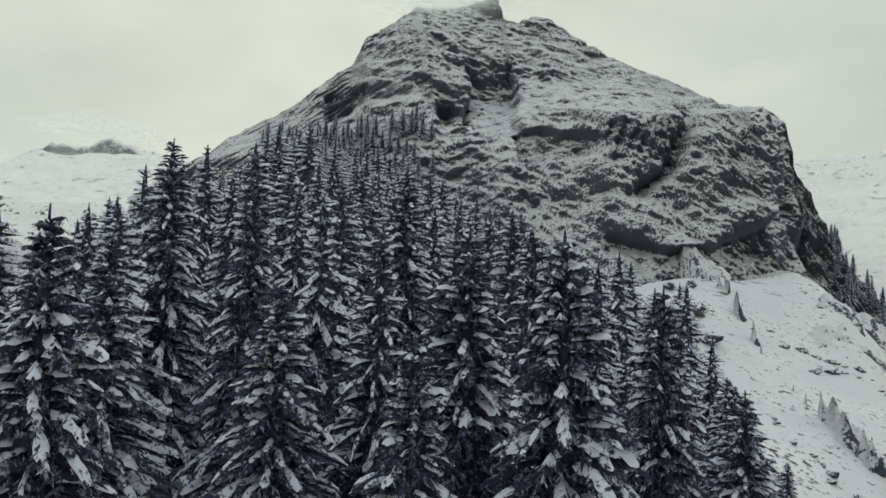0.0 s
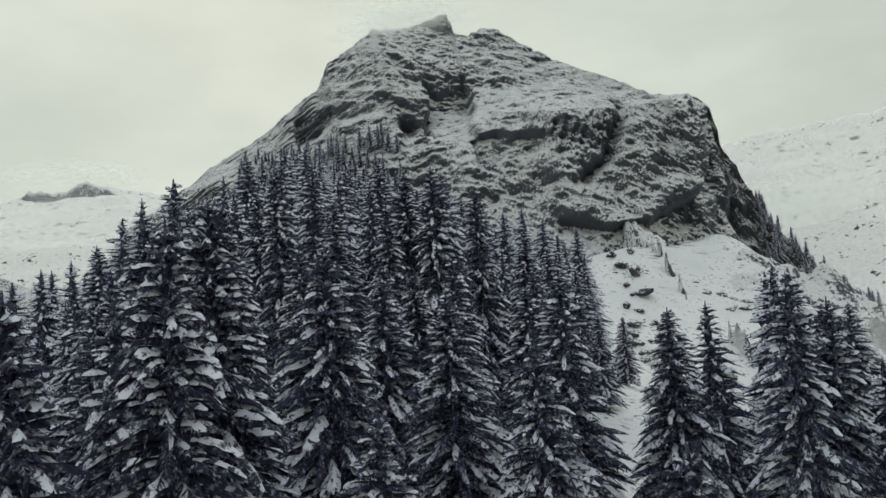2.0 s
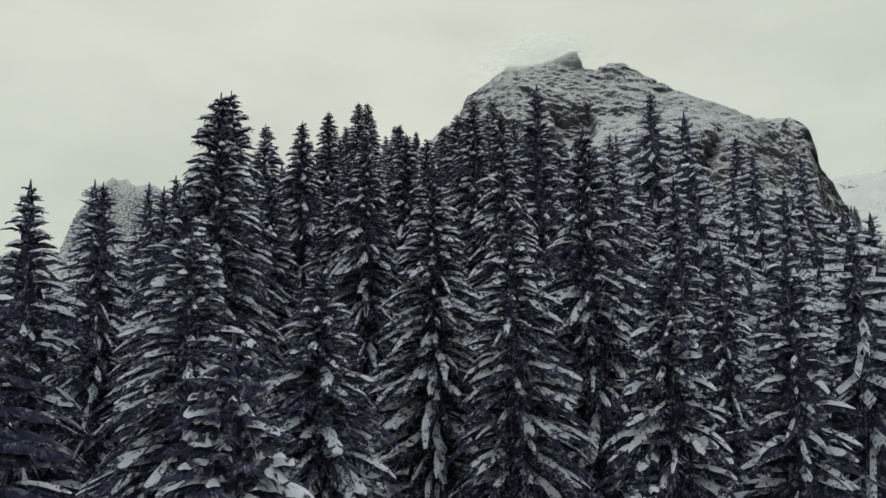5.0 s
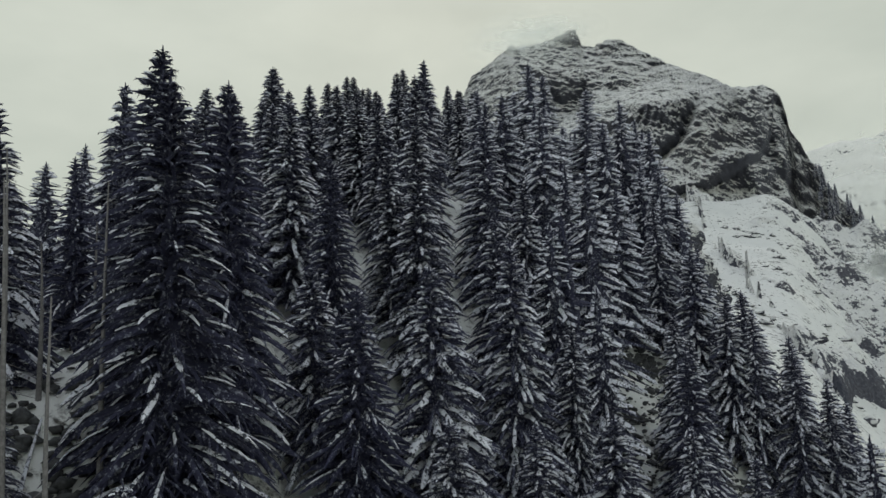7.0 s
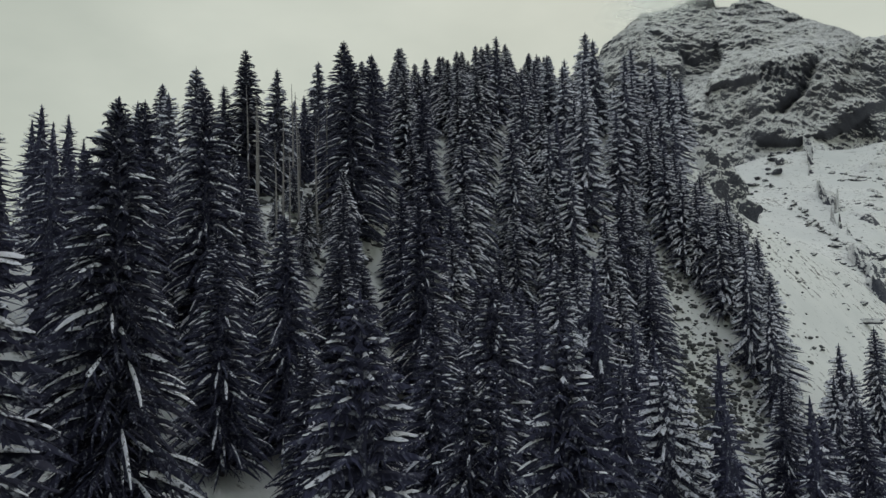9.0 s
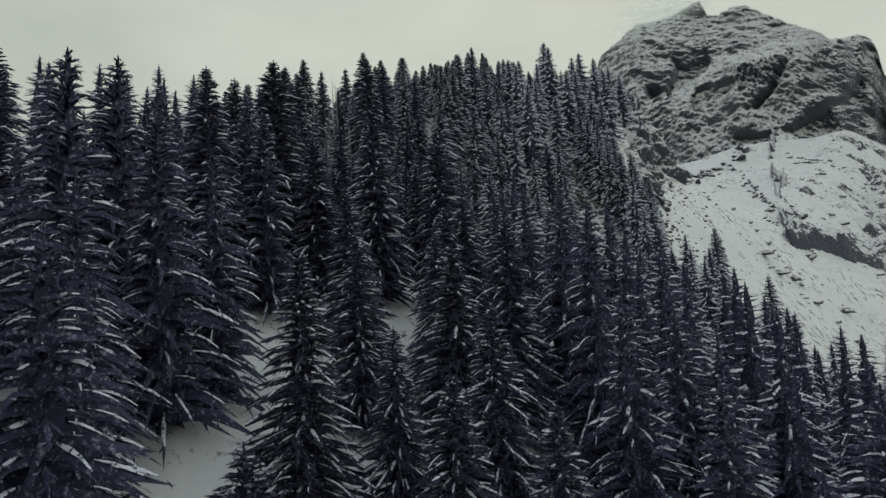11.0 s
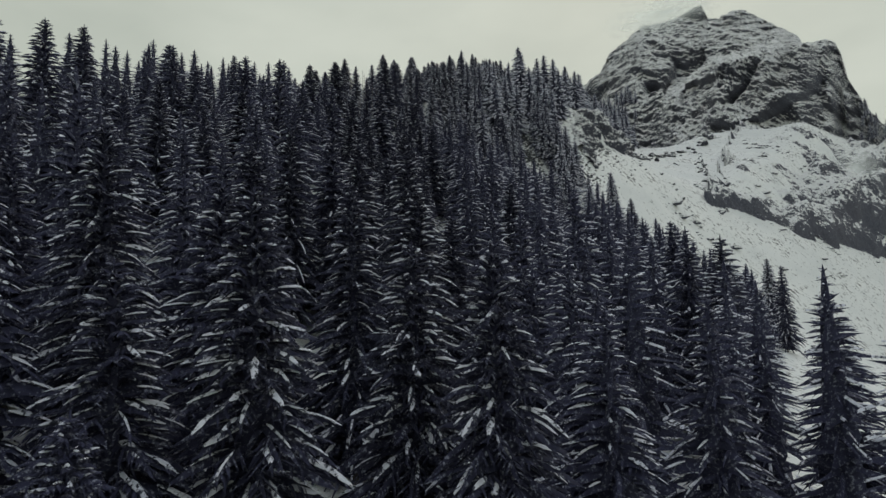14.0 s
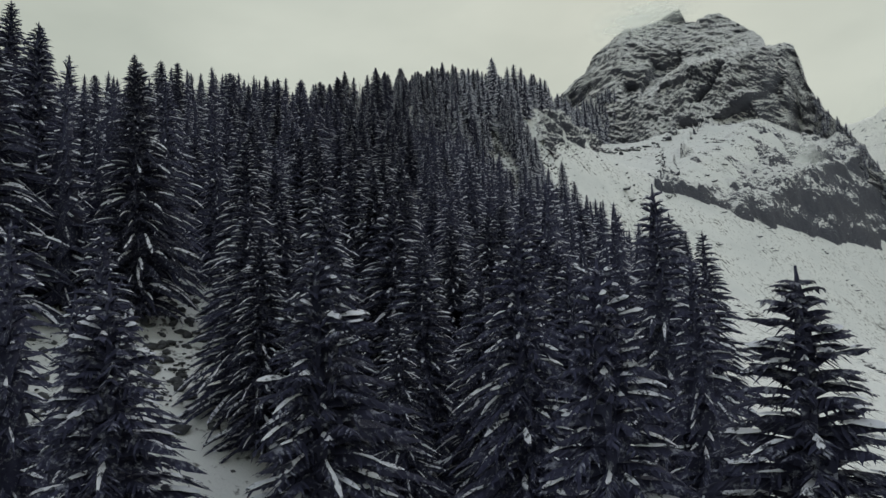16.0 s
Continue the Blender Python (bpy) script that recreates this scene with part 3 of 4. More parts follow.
            snowy = rng.random() < snow_share * (1.0 if s < 0.93 else 0.5)
            # side twigs that hang from the bough, left and right
            for k in range(twigs):
                u = 0.18 + 0.78 * (k + rng.uniform(0.1, 0.9)) / twigs
                side = 1 if k % 2 else -1
                q = az + side * rng.uniform(0.5, 1.0)
                ln = (0.10 + 0.27 * length * (1.1 - u)) * rng.uniform(0.6, 1.35)
                wd = (0.022 + 0.042 * ln) * rng.uniform(0.7, 1.3) * (1.0 if fine else 1.5)
                sag = ln * rng.uniform(0.35, 1.05)
                d = (math.cos(q), math.sin(q))
                p = spine(u)
                blade(nv, nf, p, d, ln, wd, sag)
            # snow lying along the bough in one long lumpy run
            if snowy:
                a0 = rng.uniform(0.14, 0.34) if heavy else rng.uniform(0.22, 0.5)
                a1 = min(0.97, a0 + (rng.uniform(0.45, 0.8) if heavy else rng.uniform(0.34, 0.62)))
                steps = (6 if heavy else 4) if fine else (3 if twigs else 1)
                wide = (0.042 + (0.022 if heavy else 0.011) * length) * rng.uniform(0.5, 1.5)
                wide = min(wide * load if twigs else 1.5 * wide * load, 0.28 if twigs else 0.4)
                sb = len(sv)
                for k in range(steps + 1):
                    x, y, h = spine(a0 + (a1 - a0) * k / steps)
                    end = (0.4 if k in (0, steps) else rng.uniform(0.7, 1.35)) if steps > 1 else 0.75
                    w = wide * end
                    jog, lump = wide * rng.uniform(-0.35, 0.35), wide * rng.uniform(0.0, 0.45)
                    x, y, h = x - jog * sa, y + jog * ca, h + lump
                    for side, up in ((-1, -0.8 * w), (0, 0.8 * w), (1, -0.8 * w)):
                        sv.append((x - side * w * sa, y + side * w * ca, h + up + 0.04))
                for k in range(steps):
                    i = sb + 3 * k
                    sf += [(i, i + 3, i + 4), (i, i + 4, i + 1), (i + 1, i + 4, i + 5), (i + 1, i + 5, i + 2)]
        z += gap * (0.34 + 0.76 * (1 - s)) * rng.uniform(0.8, 1.2)
    return {"trunk": (np.array(tv), np.array(tf)), "crown": (np.array(nv), np.array(nf)), "snow": (np.array(sv), np.array(sf))}


FULL = 22.0
rng = random.Random(7)
PROTO, PROTO_PLAIN = [], []
for k in range(20):
    # the first five carry a light load of snow, the others a heavy one
    heavy, fine = k % 10 >= 5, k < 10
    parts = spruce_parts(rng, FULL, 0.74 if fine else 0.9, 12, 14 if fine else 7, rng.uniform(0.235, 0.28), rng.uniform(0.62, 0.78) if heavy else rng.uniform(0.45, 0.62), 1.3 if heavy else 1.0, core=0.22 if fine else 0.26)
    (PROTO if fine else PROTO_PLAIN).append({n: mesh_from("spruce_" + n, v, f, m, n == "snow") for (n, (v, f)), m in zip(parts.items(), (BARK, RIMED_LIFTED if heavy else NEEDLES, SNOW))})
MID_PROTO = [spruce_parts(rng, FULL, 1.1, 10, 3, rng.uniform(0.24, 0.28), 0.5 if k < 3 else 0.7, 0.9 if k < 3 else 1.3, core=0.34) for k in range(6)]
FAR_PROTO = [spruce_parts(rng, FULL, 1.35, 9, 0, rng.uniform(0.24, 0.28), 0.5 if k < 4 else 0.8, 1.0 if k < 4 else 1.6, core=0.4) for k in range(8)]


def from_flight_line(x, y):
    """Plan distance from the camera's flight line, along which a lane of lower growth is made up."""
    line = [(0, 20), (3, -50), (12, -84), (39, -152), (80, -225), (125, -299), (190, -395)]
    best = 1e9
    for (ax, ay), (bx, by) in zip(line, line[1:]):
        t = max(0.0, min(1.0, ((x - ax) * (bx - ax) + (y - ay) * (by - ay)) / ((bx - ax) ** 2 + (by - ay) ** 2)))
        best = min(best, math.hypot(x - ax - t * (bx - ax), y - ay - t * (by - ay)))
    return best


def snowier(y, chance):
    """Higher up the spur the spruces carry more snow."""
    return chance < float(step(-150, -60, y))


def spruce(x, y, height, kind, turn, wide=1.0):
    root = new("spruce_tree")
    kind = kind % 5 + (5 if height < 9 or snowier(y, (turn * 7.3) % 1.0) else 0)
    size = "young" if height < 14 else "tall"
    load = "heavy snow weighing down its branches" if kind >= 5 else "thin lines of snow along its branches"
    tagged(root, f"{size} dark green spruce with {load}", "tree", "spruce forest")
    s = height / FULL
    w = wide * s ** 0.8
    root.matrix_basis = pose(x, y, standing_height(x, y), 0, 0, math.degrees(turn)) @ Matrix.Diagonal((w, w, s, 1))
    for n, me in (PROTO if from_flight_line(x, y) < 22 else PROTO_PLAIN)[kind].items():
        ob = new({"trunk": "trunk", "crown": "crown", "snow": "snow_load"}[n], me)
        ob.parent = root
        if n == "snow":
            tagged(ob, kind="stuff")
    return root


# single spruces that stand out: x, y, height
STAND_UPPER = [
    (27.7, 109.6, 23.3), (-24.0, 43.0, 20.0), (-19.5, 51.0, 24.0), (-38.8, 105.6, 22.3), (-22.9, 90.4, 22.3), (-20.2, 86.3, 22.2), (-9.1, 77.3, 22.3), (30.7, 64.4, 10.0), (18.5, 47.0, 17.1),
    (-3.0, 55.7, 23.5), (16.0, 54.9, 20.6), (21.8, 52.4, 15.5), (4.5, 47.7, 23.2), (-6.7, 46.4, 21.0), (16.3, 40.7, 17.0),
    (-8.6, 32.7, 21.6), (20.8, 38.1, 10.0), (-13.8, 30.0, 20.2), (12.3, 29.4, 19.0), (0.9, 24.9, 21.7), (7.3, 23.9, 22.2),
    (39.9, 23.0, 18.0), (-0.7, 19.9, 18.5), (3.3, 19.7, 22.4), (-23.9, 17.6, 21.8), (-9.5, 17.3, 22.5), (11.0, 17.2, 15.5),
    (14.3, -17.1, 16.8), (13.9, -5.9, 13.8), (42.7, 9.9, 22.0), (24.3, 14.0, 11.8), (-11.8, -4.5, 21.9), (-7.7, -4.9, 21.1),
]
STAND_CREST = [
    (-1.9, -11.3, 18.6), (7.6, -11.9, 15.5), (16.6, -15.3, 15.8), (-24.1, -15.3, 24.7), (19.7, -16.9, 16.5), (-4.8, -17.4, 22.2),
    (-4.9, -21.2, 22.2), (20.0, -23.2, 16.5), (-8.0, -23.6, 22.3), (-12.4, -27.8, 17.5), (12.2, -29.1, 18.0), (27.6, -31.8, 15.5),
    (13.4, -35.0, 19.2), (-10.9, -35.9, 23.3), (19.9, -38.3, 17.4), (30.2, -39.3, 16.0), (-1.9, -48.7, 20.5), (-6.3, -51.3, 21.0),
    (48.1, -53.8, 18.8), (11.3, -60.7, 15.5), (-1.4, -63.4, 21.6), (8.2, -64.5, 16.9), (0.9, -67.8, 22.4), (57.0, -64.0, 20.0),
    (81.7, -73.4, 22.2), (60.5, -66.0, 20.5), (53.0, -55.0, 19.0), (4.2, -75.5, 20.8), (63.8, -65.5, 20.0), (129.6, -80.5, 24.0),
]
STAND_MIDDLE = [
    (51.5, -59.5, 20.0), (48.5, -50.0, 20.0), (57.5, -57.0, 19.0), (62.0, -59.0, 19.0), (66.5, -62.5, 18.0), (54.5, -63.0, 19.0), (47.5, -73.5, 17.0), (48.2, -79.5, 19.0), (47.0, -85.5, 21.0), (51.5, -88.0, 18.0), (52.0, -96.0, 20.0), (46.0, -94.0, 20.0), (40.2, -100.5, 20.0), (43.5, -104.0, 20.0), (49.0, -102.5, 18.0), (67.6, -107.5, 21.0), (71.5, -112.0, 21.0), (75.5, -102.0, 21.0), (37.5, -93.0, 19.0),
    (123.1, -81.1, 16.5), (68.9, -90.0, 14.5), (92.0, -91.5, 22.3), (33.3, -96.9, 24.0), (134.0, -98.7, 24.3),
    (-7.8, -101.2, 16.0), (75.8, -104.6, 22.8), (28.9, -106.1, 22.2), (17.7, -111.8, 24.3), (-17.6, -115.5, 27.4), (18.4, -119.4, 25.8),
    (-12.3, -121.0, 24.6), (77.4, -123.6, 21.4), (5.2, -124.0, 20.3), (70.2, -124.8, 23.0), (17.2, -128.1, 7.0), (-11.7, -129.5, 22.6),
    (35.2, -135.2, 22.3), (17.3, -146.8, 21.5), (26.0, -155.5, 22.3), (50.1, -156.4, 20.4), (81.5, -161.1, 24.8), (58.6, -173.2, 22.3),
    (102.5, -173.8, 17.4), (38.1, -175.1, 22.3), (111.3, -178.8, 24.2), (55.1, -182.1, 22.1), (50.7, -182.9, 11.8), (39.6, -186.4, 19.7),
]
STAND_HOLLOW = [
    (20.7, -156.5, 19.0), (25.5, -163.0, 19.0), (30.5, -170.5, 17.0), (16.8, -140.0, 7.0), (19.6, -135.5, 5.5), (22.5, -139.5, 7.5), (24.6, -147.5, 9.0), (14.5, -130.5, 5.0), (19.0, -131.5, 5.0), (11.0, -134.0, 6.0), (17.5, -123.5, 5.0),
    (69.0, -251.0, 18.0), (74.0, -256.0, 17.0),
    (31.0, -160.0, 13.0), (27.0, -154.5, 13.0), (35.5, -165.0, 14.0), (29.5, -167.0, 14.0),
    (118.0, -304.0, 18.0), (124.0, -310.0, 16.0),
    (78.0, -209.0, 17.0), (73.0, -203.0, 18.0), (83.5, -215.0, 16.0), (44.0, -226.0, 13.0), (65.0, -248.0, 18.0), (63.0, -237.0, 18.0), (70.0, -217.0, 17.0),
    (76.0, -272.0, 19.0), (70.0, -265.0, 19.0), (82.0, -281.0, 18.0), (67.0, -257.0, 20.0),
    (17.0, -152.5, 14.0), (26.0, -153.0, 14.0), (29.0, -126.5, 18.0), (36.0, -113.0, 14.0), (24.0, -119.5, 9.0), (32.0, -119.0, 18.0), (40.0, -121.0, 13.0),
    (22.0, -146.0, 15.0), (33.0, -145.0, 16.0), (15.0, -96.0, 18.0), (27.0, -136.0, 16.0), (43.0, -131.0, 13.0),
    (14.5, -114.0, 24.0), (12.5, -124.0, 6.0), (8.0, -130.0, 6.5), (15.0, -135.0, 7.0), (4.0, -127.0, 16.0), (20.5, -126.0, 6.0),
    (20.0, -100.0, 19.0), (25.0, -92.0, 20.0), (23.0, -83.0, 20.5), (31.0, -87.0, 19.0), (12.5, -107.0, 17.0), (33.0, -78.0, 20.0), (25.0, -109.5, 18.0),
    (88.0, -234.0, 15.0), (84.0, -228.0, 17.0), (94.0, -237.0, 15.0), (21.0, -74.0, 21.0), (33.0, -91.0, 18.0), (29.0, -101.0, 18.0), (35.0, -103.0, 16.0),
]
STAND_GULLY = [
    (65.9, -188.1, 16.7), (46.8, -188.5, 23.5), (72.8, -190.9, 19.4), (49.6, -201.8, 22.2), (129.3, -213.6, 21.7), (40.5, -215.0, 18.9),
    (114.1, -221.3, 19.9), (125.5, -225.0, 23.8), (56.6, -229.3, 22.4), (78.6, -235.5, 16.9), (129.0, -237.0, 22.8), (133.0, -240.0, 23.4),
    (109.7, -241.7, 22.3), (60.7, -244.6, 20.9), (55.2, -244.7, 21.4), (58.2, -246.7, 22.4), (15.4, -250.8, 22.3), (91.3, -252.5, 22.2),
    (96.3, -254.6, 22.4), (50.3, -256.0, 21.1), (105.1, -258.6, 25.0), (153.9, -259.3, 22.4), (90.7, -259.5, 22.6), (111.3, -261.3, 19.6),
    (142.3, -261.4, 20.7), (55.6, -265.5, 22.8), (114.1, -273.1, 22.3), (56.9, -273.2, 23.9), (99.5, -275.9, 22.4), (111.2, -278.1, 22.1),
]
STAND_LOWER = [
    (42.0, -282.8, 22.9), (159.6, -286.2, 22.4), (163.2, -287.4, 21.2), (43.6, -290.0, 27.4), (124.1, -291.9, 21.3), (71.8, -292.2, 12.5),
    (93.6, -292.9, 18.6), (129.1, -293.7, 23.1), (115.4, -295.7, 21.3), (108.9, -297.5, 22.3), (121.6, -300.3, 22.3), (147.2, -305.8, 21.3),
    (142.4, -327.4, 21.0), (143.0, -319.0, 21.0), (148.5, -312.0, 21.0), (148.0, -323.5, 19.0), (137.5, -321.5, 20.0), (124.5, -316.0, 21.0), (157.0, -319.0, 20.0), (161.7, -339.5, 22.3), (173.1, -350.0, 22.4), (116.0, -322.0, 26.0), (96.0, -319.0, 27.0), (110.0, -333.0, 28.0), (89.0, -295.0, 24.0), (81.0, -305.0, 20.0), (168.3, -350.7, 22.3), (160.3, -352.5, 22.3), (156.2, -356.4, 22.3),
]


def forest_right(y):
    return np.interp(y, [-480, -300, -230, -130, -95, -75, -60, -45, -30, 30, 34, 45, 70, 105, 160, 225, 300, 380, 430, 490, 550], [190, 165, 136, 130, 86, 71, 65, 57, 54, 50, 24, 24, 30, 37, 41, 30, 12, -2, -6, -22, -40])


def gully(x, y):
    """Plan distance from the open snow gully through the wood, less its half width."""
    best = 1e9
    for (ax, ay, aw), (bx, by, bw) in zip(GULLY, GULLY[1:]):
        t = max(0.0, min(1.0, ((x - ax) * (bx - ax) + (y - ay) * (by - ay)) / ((bx - ax) ** 2 + (by - ay) ** 2)))
        best = min(best, math.hypot(x - ax - t * (bx - ax), y - ay - t * (by - ay)) - aw - t * (bw - aw))
    return best


GULLY = [(44, -38, 1), (45, -56, 2.5), (50, -68, 2.5), (56, -78, 6), (60, -84, 7), (58, -94, 5.5), (54.5, -106, 4.5), (72, -122, 2), (90, -142, 3), (100, -185, 3)]
CLEARINGS = [
    (10.2, -16.9, 1.5), (15, 4, 4), (18, 12, 4), (25, 26, 5), (43.5, -66, 3.2), (43, -74, 3), (43.3, -82, 2.5), (132, -269, 6), (148, -274, 5), (161, -300, 6),
    (-13.7, 47.6, 3), (-28.6, 94, 3), (64, -158, 8), (-7, -92.4, 3), (-41, 31, 4),
    (18.3, -28.2, 3), (16, -54, 3), (18, -46, 4), (25, -25, 4),
    (113, -321, 4), (122, -330, 9), (129, -334, 9), (100, -322, 8), (78, -308, 9), (44, -274, 9),
    (161, -302, 6), (152, -275, 5), (131, -256, 5), (135, -231, 5), (88, -169, 5), (-28, 138, 14), (-46, 150, 16), (-48, 235, 14), (-19, 57, 5), (-14, 80, 4), (-18, 104, 5), (-22, 120, 6), (-9.8, 57, 3), (-34, 100, 6), (-26, 76, 4), (-40, 118, 7), (-57, 120, 9), (-47, 100, 6),
]


def scatter(taken):
    """Where the other spruces stand, from the shape of the spur."""
    r = np.random.RandomState(11)
    cell = 7.3
    pts = []
    for x in np.arange(-175, 230, cell):
        for y in np.arange(-362, 545, cell):
            px, py = x + r.uniform(0, cell), y + r.uniform(0, cell)
            keep, h, kind, turn, wide = r.random_sample(), r.uniform(17.5, 25), r.randint(7), r.uniform(0, 6.28), r.uniform(0.95, 1.3)
            dense = 1.0
            if px > forest_right(py) or gully(px, py) < 0:
                continue
            cx = float(crest_x(py))
            if px < cx - 50:
                continue
            if px < cx - 25:
                dense = 0.75
            if py > 50 and px < cx - 18:
                dense = 0.55
            if py < -190:
                dense = min(dense, 0.93)
            if py < -200 and from_flight_line(px, py) < 13:
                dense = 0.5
            if keep > dense:
                continue
            if any(math.hypot(px - a, py - b) < c for a, b, c in CLEARINGS):
                continue
            if taken and min((px - q[0]) ** 2 + (py - q[1]) ** 2 for q in taken) < 21:
                continue
            g = from_flight_line(px, py)
            # growth kept lower along the camera's flight line
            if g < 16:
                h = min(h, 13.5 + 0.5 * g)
            if -160 < py < -110 and gully(px, py) < 5:
                h = min(h, 13.5)
            # young growth in an open stand of dead stems
            if 5 < px < 24 and -146 < py < -118:
                h = 4 + 4 * (h - 17.5) / 7.5
            # stunted growth on the windward side of the crest
            if (py < -165 and px < cx + 14) or (-170 < py < -95 and px < cx - 8) or (py > 100 and px < cx - 18):
                h *= 0.74
            elif py < -245 and px < cx + 32:
                h *= 0.84
            elif -12 < py < 70 and px > 8:
                h *= 0.80
            if py > 250:
                h *= 0.72
            if py > 400 and standing_height(px, py) > 112:
                continue
            pts.append((px, py, h, kind, turn, wide))
    return pts


STANDS = STAND_UPPER + STAND_CREST + STAND_MIDDLE + STAND_HOLLOW + STAND_GULLY + STAND_LOWER
for k, (x, y, h) in enumerate(STANDS):
    spruce(x, y, h, k % 7, 2.4 * k, (1.05 if y > -180 else 1.25) + 0.12 * math.sin(3.7 * k))
ALL = scatter(STANDS)
ALL.sort(key=lambda p: from_flight_line(p[0], p[1]))
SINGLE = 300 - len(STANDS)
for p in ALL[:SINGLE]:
    spruce(*p)


def far_forest(rows, snowy, label):
    packs = {"trunk": [[], [], 0], "crown": [[], [], 0], "snow": [[], [], 0]}
    for x, y, h, kind, turn, wide in rows:
        s, z = h / FULL, standing_height(x, y)
        near = from_flight_line(x, y) < 21
        kinds = (MID_PROTO[3:] if near else FAR_PROTO[4:]) if snowy else (MID_PROTO[:3] if near else FAR_PROTO[:4])
        c, d = math.cos(turn) * s * wide, math.sin(turn) * s * wide
        for n, (v, f) in kinds[kind % len(kinds)].items():
            pk = packs[n]
            pk[0].append(np.stack([v[:, 0] * c - v[:, 1] * d + x, v[:, 0] * d + v[:, 1] * c + y, v[:, 2] * s + z], 1))
            pk[1].append(f + pk[2])
            pk[2] += len(v)
    root = new("spruce_forest")
    tagged(root, label, "forest", kind="stuff")
    for n, m, name in (("trunk", BARK, "stems"), ("crown", RIMED_LIFTED if snowy else NEEDLES, "needles"), ("snow", SNOW, "snow_load")):
        ob = new(name, mesh_from("forest_" + n, np.concatenate(packs[n][0]), np.concatenate(packs[n][1]), m, n == "snow"))
        ob.parent = root


RIB = []
r = np.random.RandomState(23)
for k in range(90):
    a = r.uniform(13.4, 21.5)
    z = skyline(a) - 3 - 38 * r.random_sample() ** 1.5
    far = float(rib_face(a, z))
    RIB.append((FAN[0] + far * math.sin(radians(a)), FAN[1] + far * math.cos(radians(a)), r.uniform(7, 12), r.randint(7), r.uniform(0, 6.28), 1.1))
ALL += RIB
REST = [(p, snowier(p[1], (p[4] * 7.3) % 1.0)) for p in ALL[SINGLE:]]
far_forest([p for p, snowy in REST if snowy], True, "dense spruce forest heavy with snow high on the slope")
far_forest([p for p, snowy in REST if not snowy], False, "dense dark spruce forest dusted with snow on the slope")


# ---- boulders and ribs in the snow bowl ----
def boulder_mesh(seed, subdiv=2):
    bm = bmesh.new()
    bmesh.ops.create_icosphere(bm, subdivisions=subdiv, radius=1.0)
    off = Vector((seed * 3.1, seed * 1.7, 0))
    for v in bm.verts:
        d = 1 + 0.85 * noise.noise(v.co * 1.5 + off) + 0.5 * noise.noise(v.co * 3.4 + off)
        v.co = v.co * d
        v.co.z = max(v.co.z, -0.55)
    verts, faces = [tuple(v.co) for v in bm.verts], [tuple(w.index for w in f.verts) for f in bm.faces]
    bm.free()
    return np.array(verts), np.array(faces)


ROCK_DARK = rock_snow_material("dark_scree_rock", 0.38, 0.52)
BOULDERS = [boulder_mesh(k + 1) for k in range(6)]
BOULDER_MESH = [mesh_from("boulder", v, f, ROCK_DARK, False) for v, f in BOULDERS]


def boulder(x, y, sx, sy, sz, turn, kind):
    ob = new("boulder", BOULDER_MESH[kind % 6])
    ob.matrix_basis = pose(x, y, float(land(x, y)) + 0.12 * sz, 0, 0, turn) @ Matrix.Diagonal((sx, sy, sz, 1))
    tagged(ob, "dark weathered rock poking out of the snow slope", "rock", "rocks in the snow bowl")


# the larger rocks: x, y, length, breadth, height, turn
for k, (x, y, a, b, c, t) in enumerate([
        (117, 217, 6, 2.6, 1.8, 20), (110, 214, 4, 2.2, 1.4, -10), (126, 156, 7, 2.5, 1.6, 35), (100, 86, 18, 5.0, 2.6, -35), (93, 97, 9, 3.0, 1.6, -50), (90, 6, 12, 3.0, 1.6, -40), (94, 1, 8, 3.0, 1.5, -40), (105, 48, 5, 3.0, 2.4, 0), (122, 118, 8, 3.0, 1.6, -30),
        (104, 62, 6, 3.0, 1.8, 10), (98, 8, 6, 2.5, 1.6, 30), (112, 20, 8, 3.2, 2.0, 25), (130, 40, 5, 2.4, 1.5, 0),
        (88, 128, 5, 1.6, 1.2, -62), (91, 118, 6, 1.6, 1.2, -62), (94, 108, 6, 1.8, 1.4, -62), (85, 138, 5, 1.5, 1.1, -64), (82, 149, 5, 1.5, 1.1, -64),
        (150, -60, 6, 3.0, 2.2, 0), (158, -150, 5, 3.4, 2.8, 30), (118, 120, 6, 2.0, 1.3, 30), (136, 96, 7, 2.4, 1.6, 20), (120, 180, 6, 2.0, 1.4, 15)]):
    boulder(x, y, a * 0.42, b * 0.5, c * 0.6, t, k)


def rocky_line(x0, y0, x1, y1, count, size, spread, seed):
    """Boulders strung along an outcrop."""
    r = random.Random(seed)
    run = math.degrees(math.atan2(y1 - y0, x1 - x0))
    for k in range(count):
        u = (k + r.uniform(-0.4, 0.4)) / (count - 1)
        g = size * r.uniform(0.5, 1.3)
        boulder(x0 + (x1 - x0) * u + spread * r.gauss(0, 1), y0 + (y1 - y0) * u + spread * r.gauss(0, 1), g * 1.9, g * r.uniform(0.6, 1.1), g * r.uniform(0.5, 1.0), run + r.uniform(-25, 25), r.randrange(6))


rocky_line(83, 168, 99, 88, 26, 0.9, 0.9, 3)
rocky_line(50, 84, 64, 170, 18, 2.3, 2.5, 4)
rocky_line(64, 170, 86, 262, 18, 2.0, 3.5, 6)
rocky_line(98, 176, 118, 150, 9, 0.8, 1.5, 8)
rocky_line(104, 232, 140, 214, 9, 0.8, 2.0, 9)
rocky_line(82, 30, 108, 4, 9, 0.8, 1.2, 10)


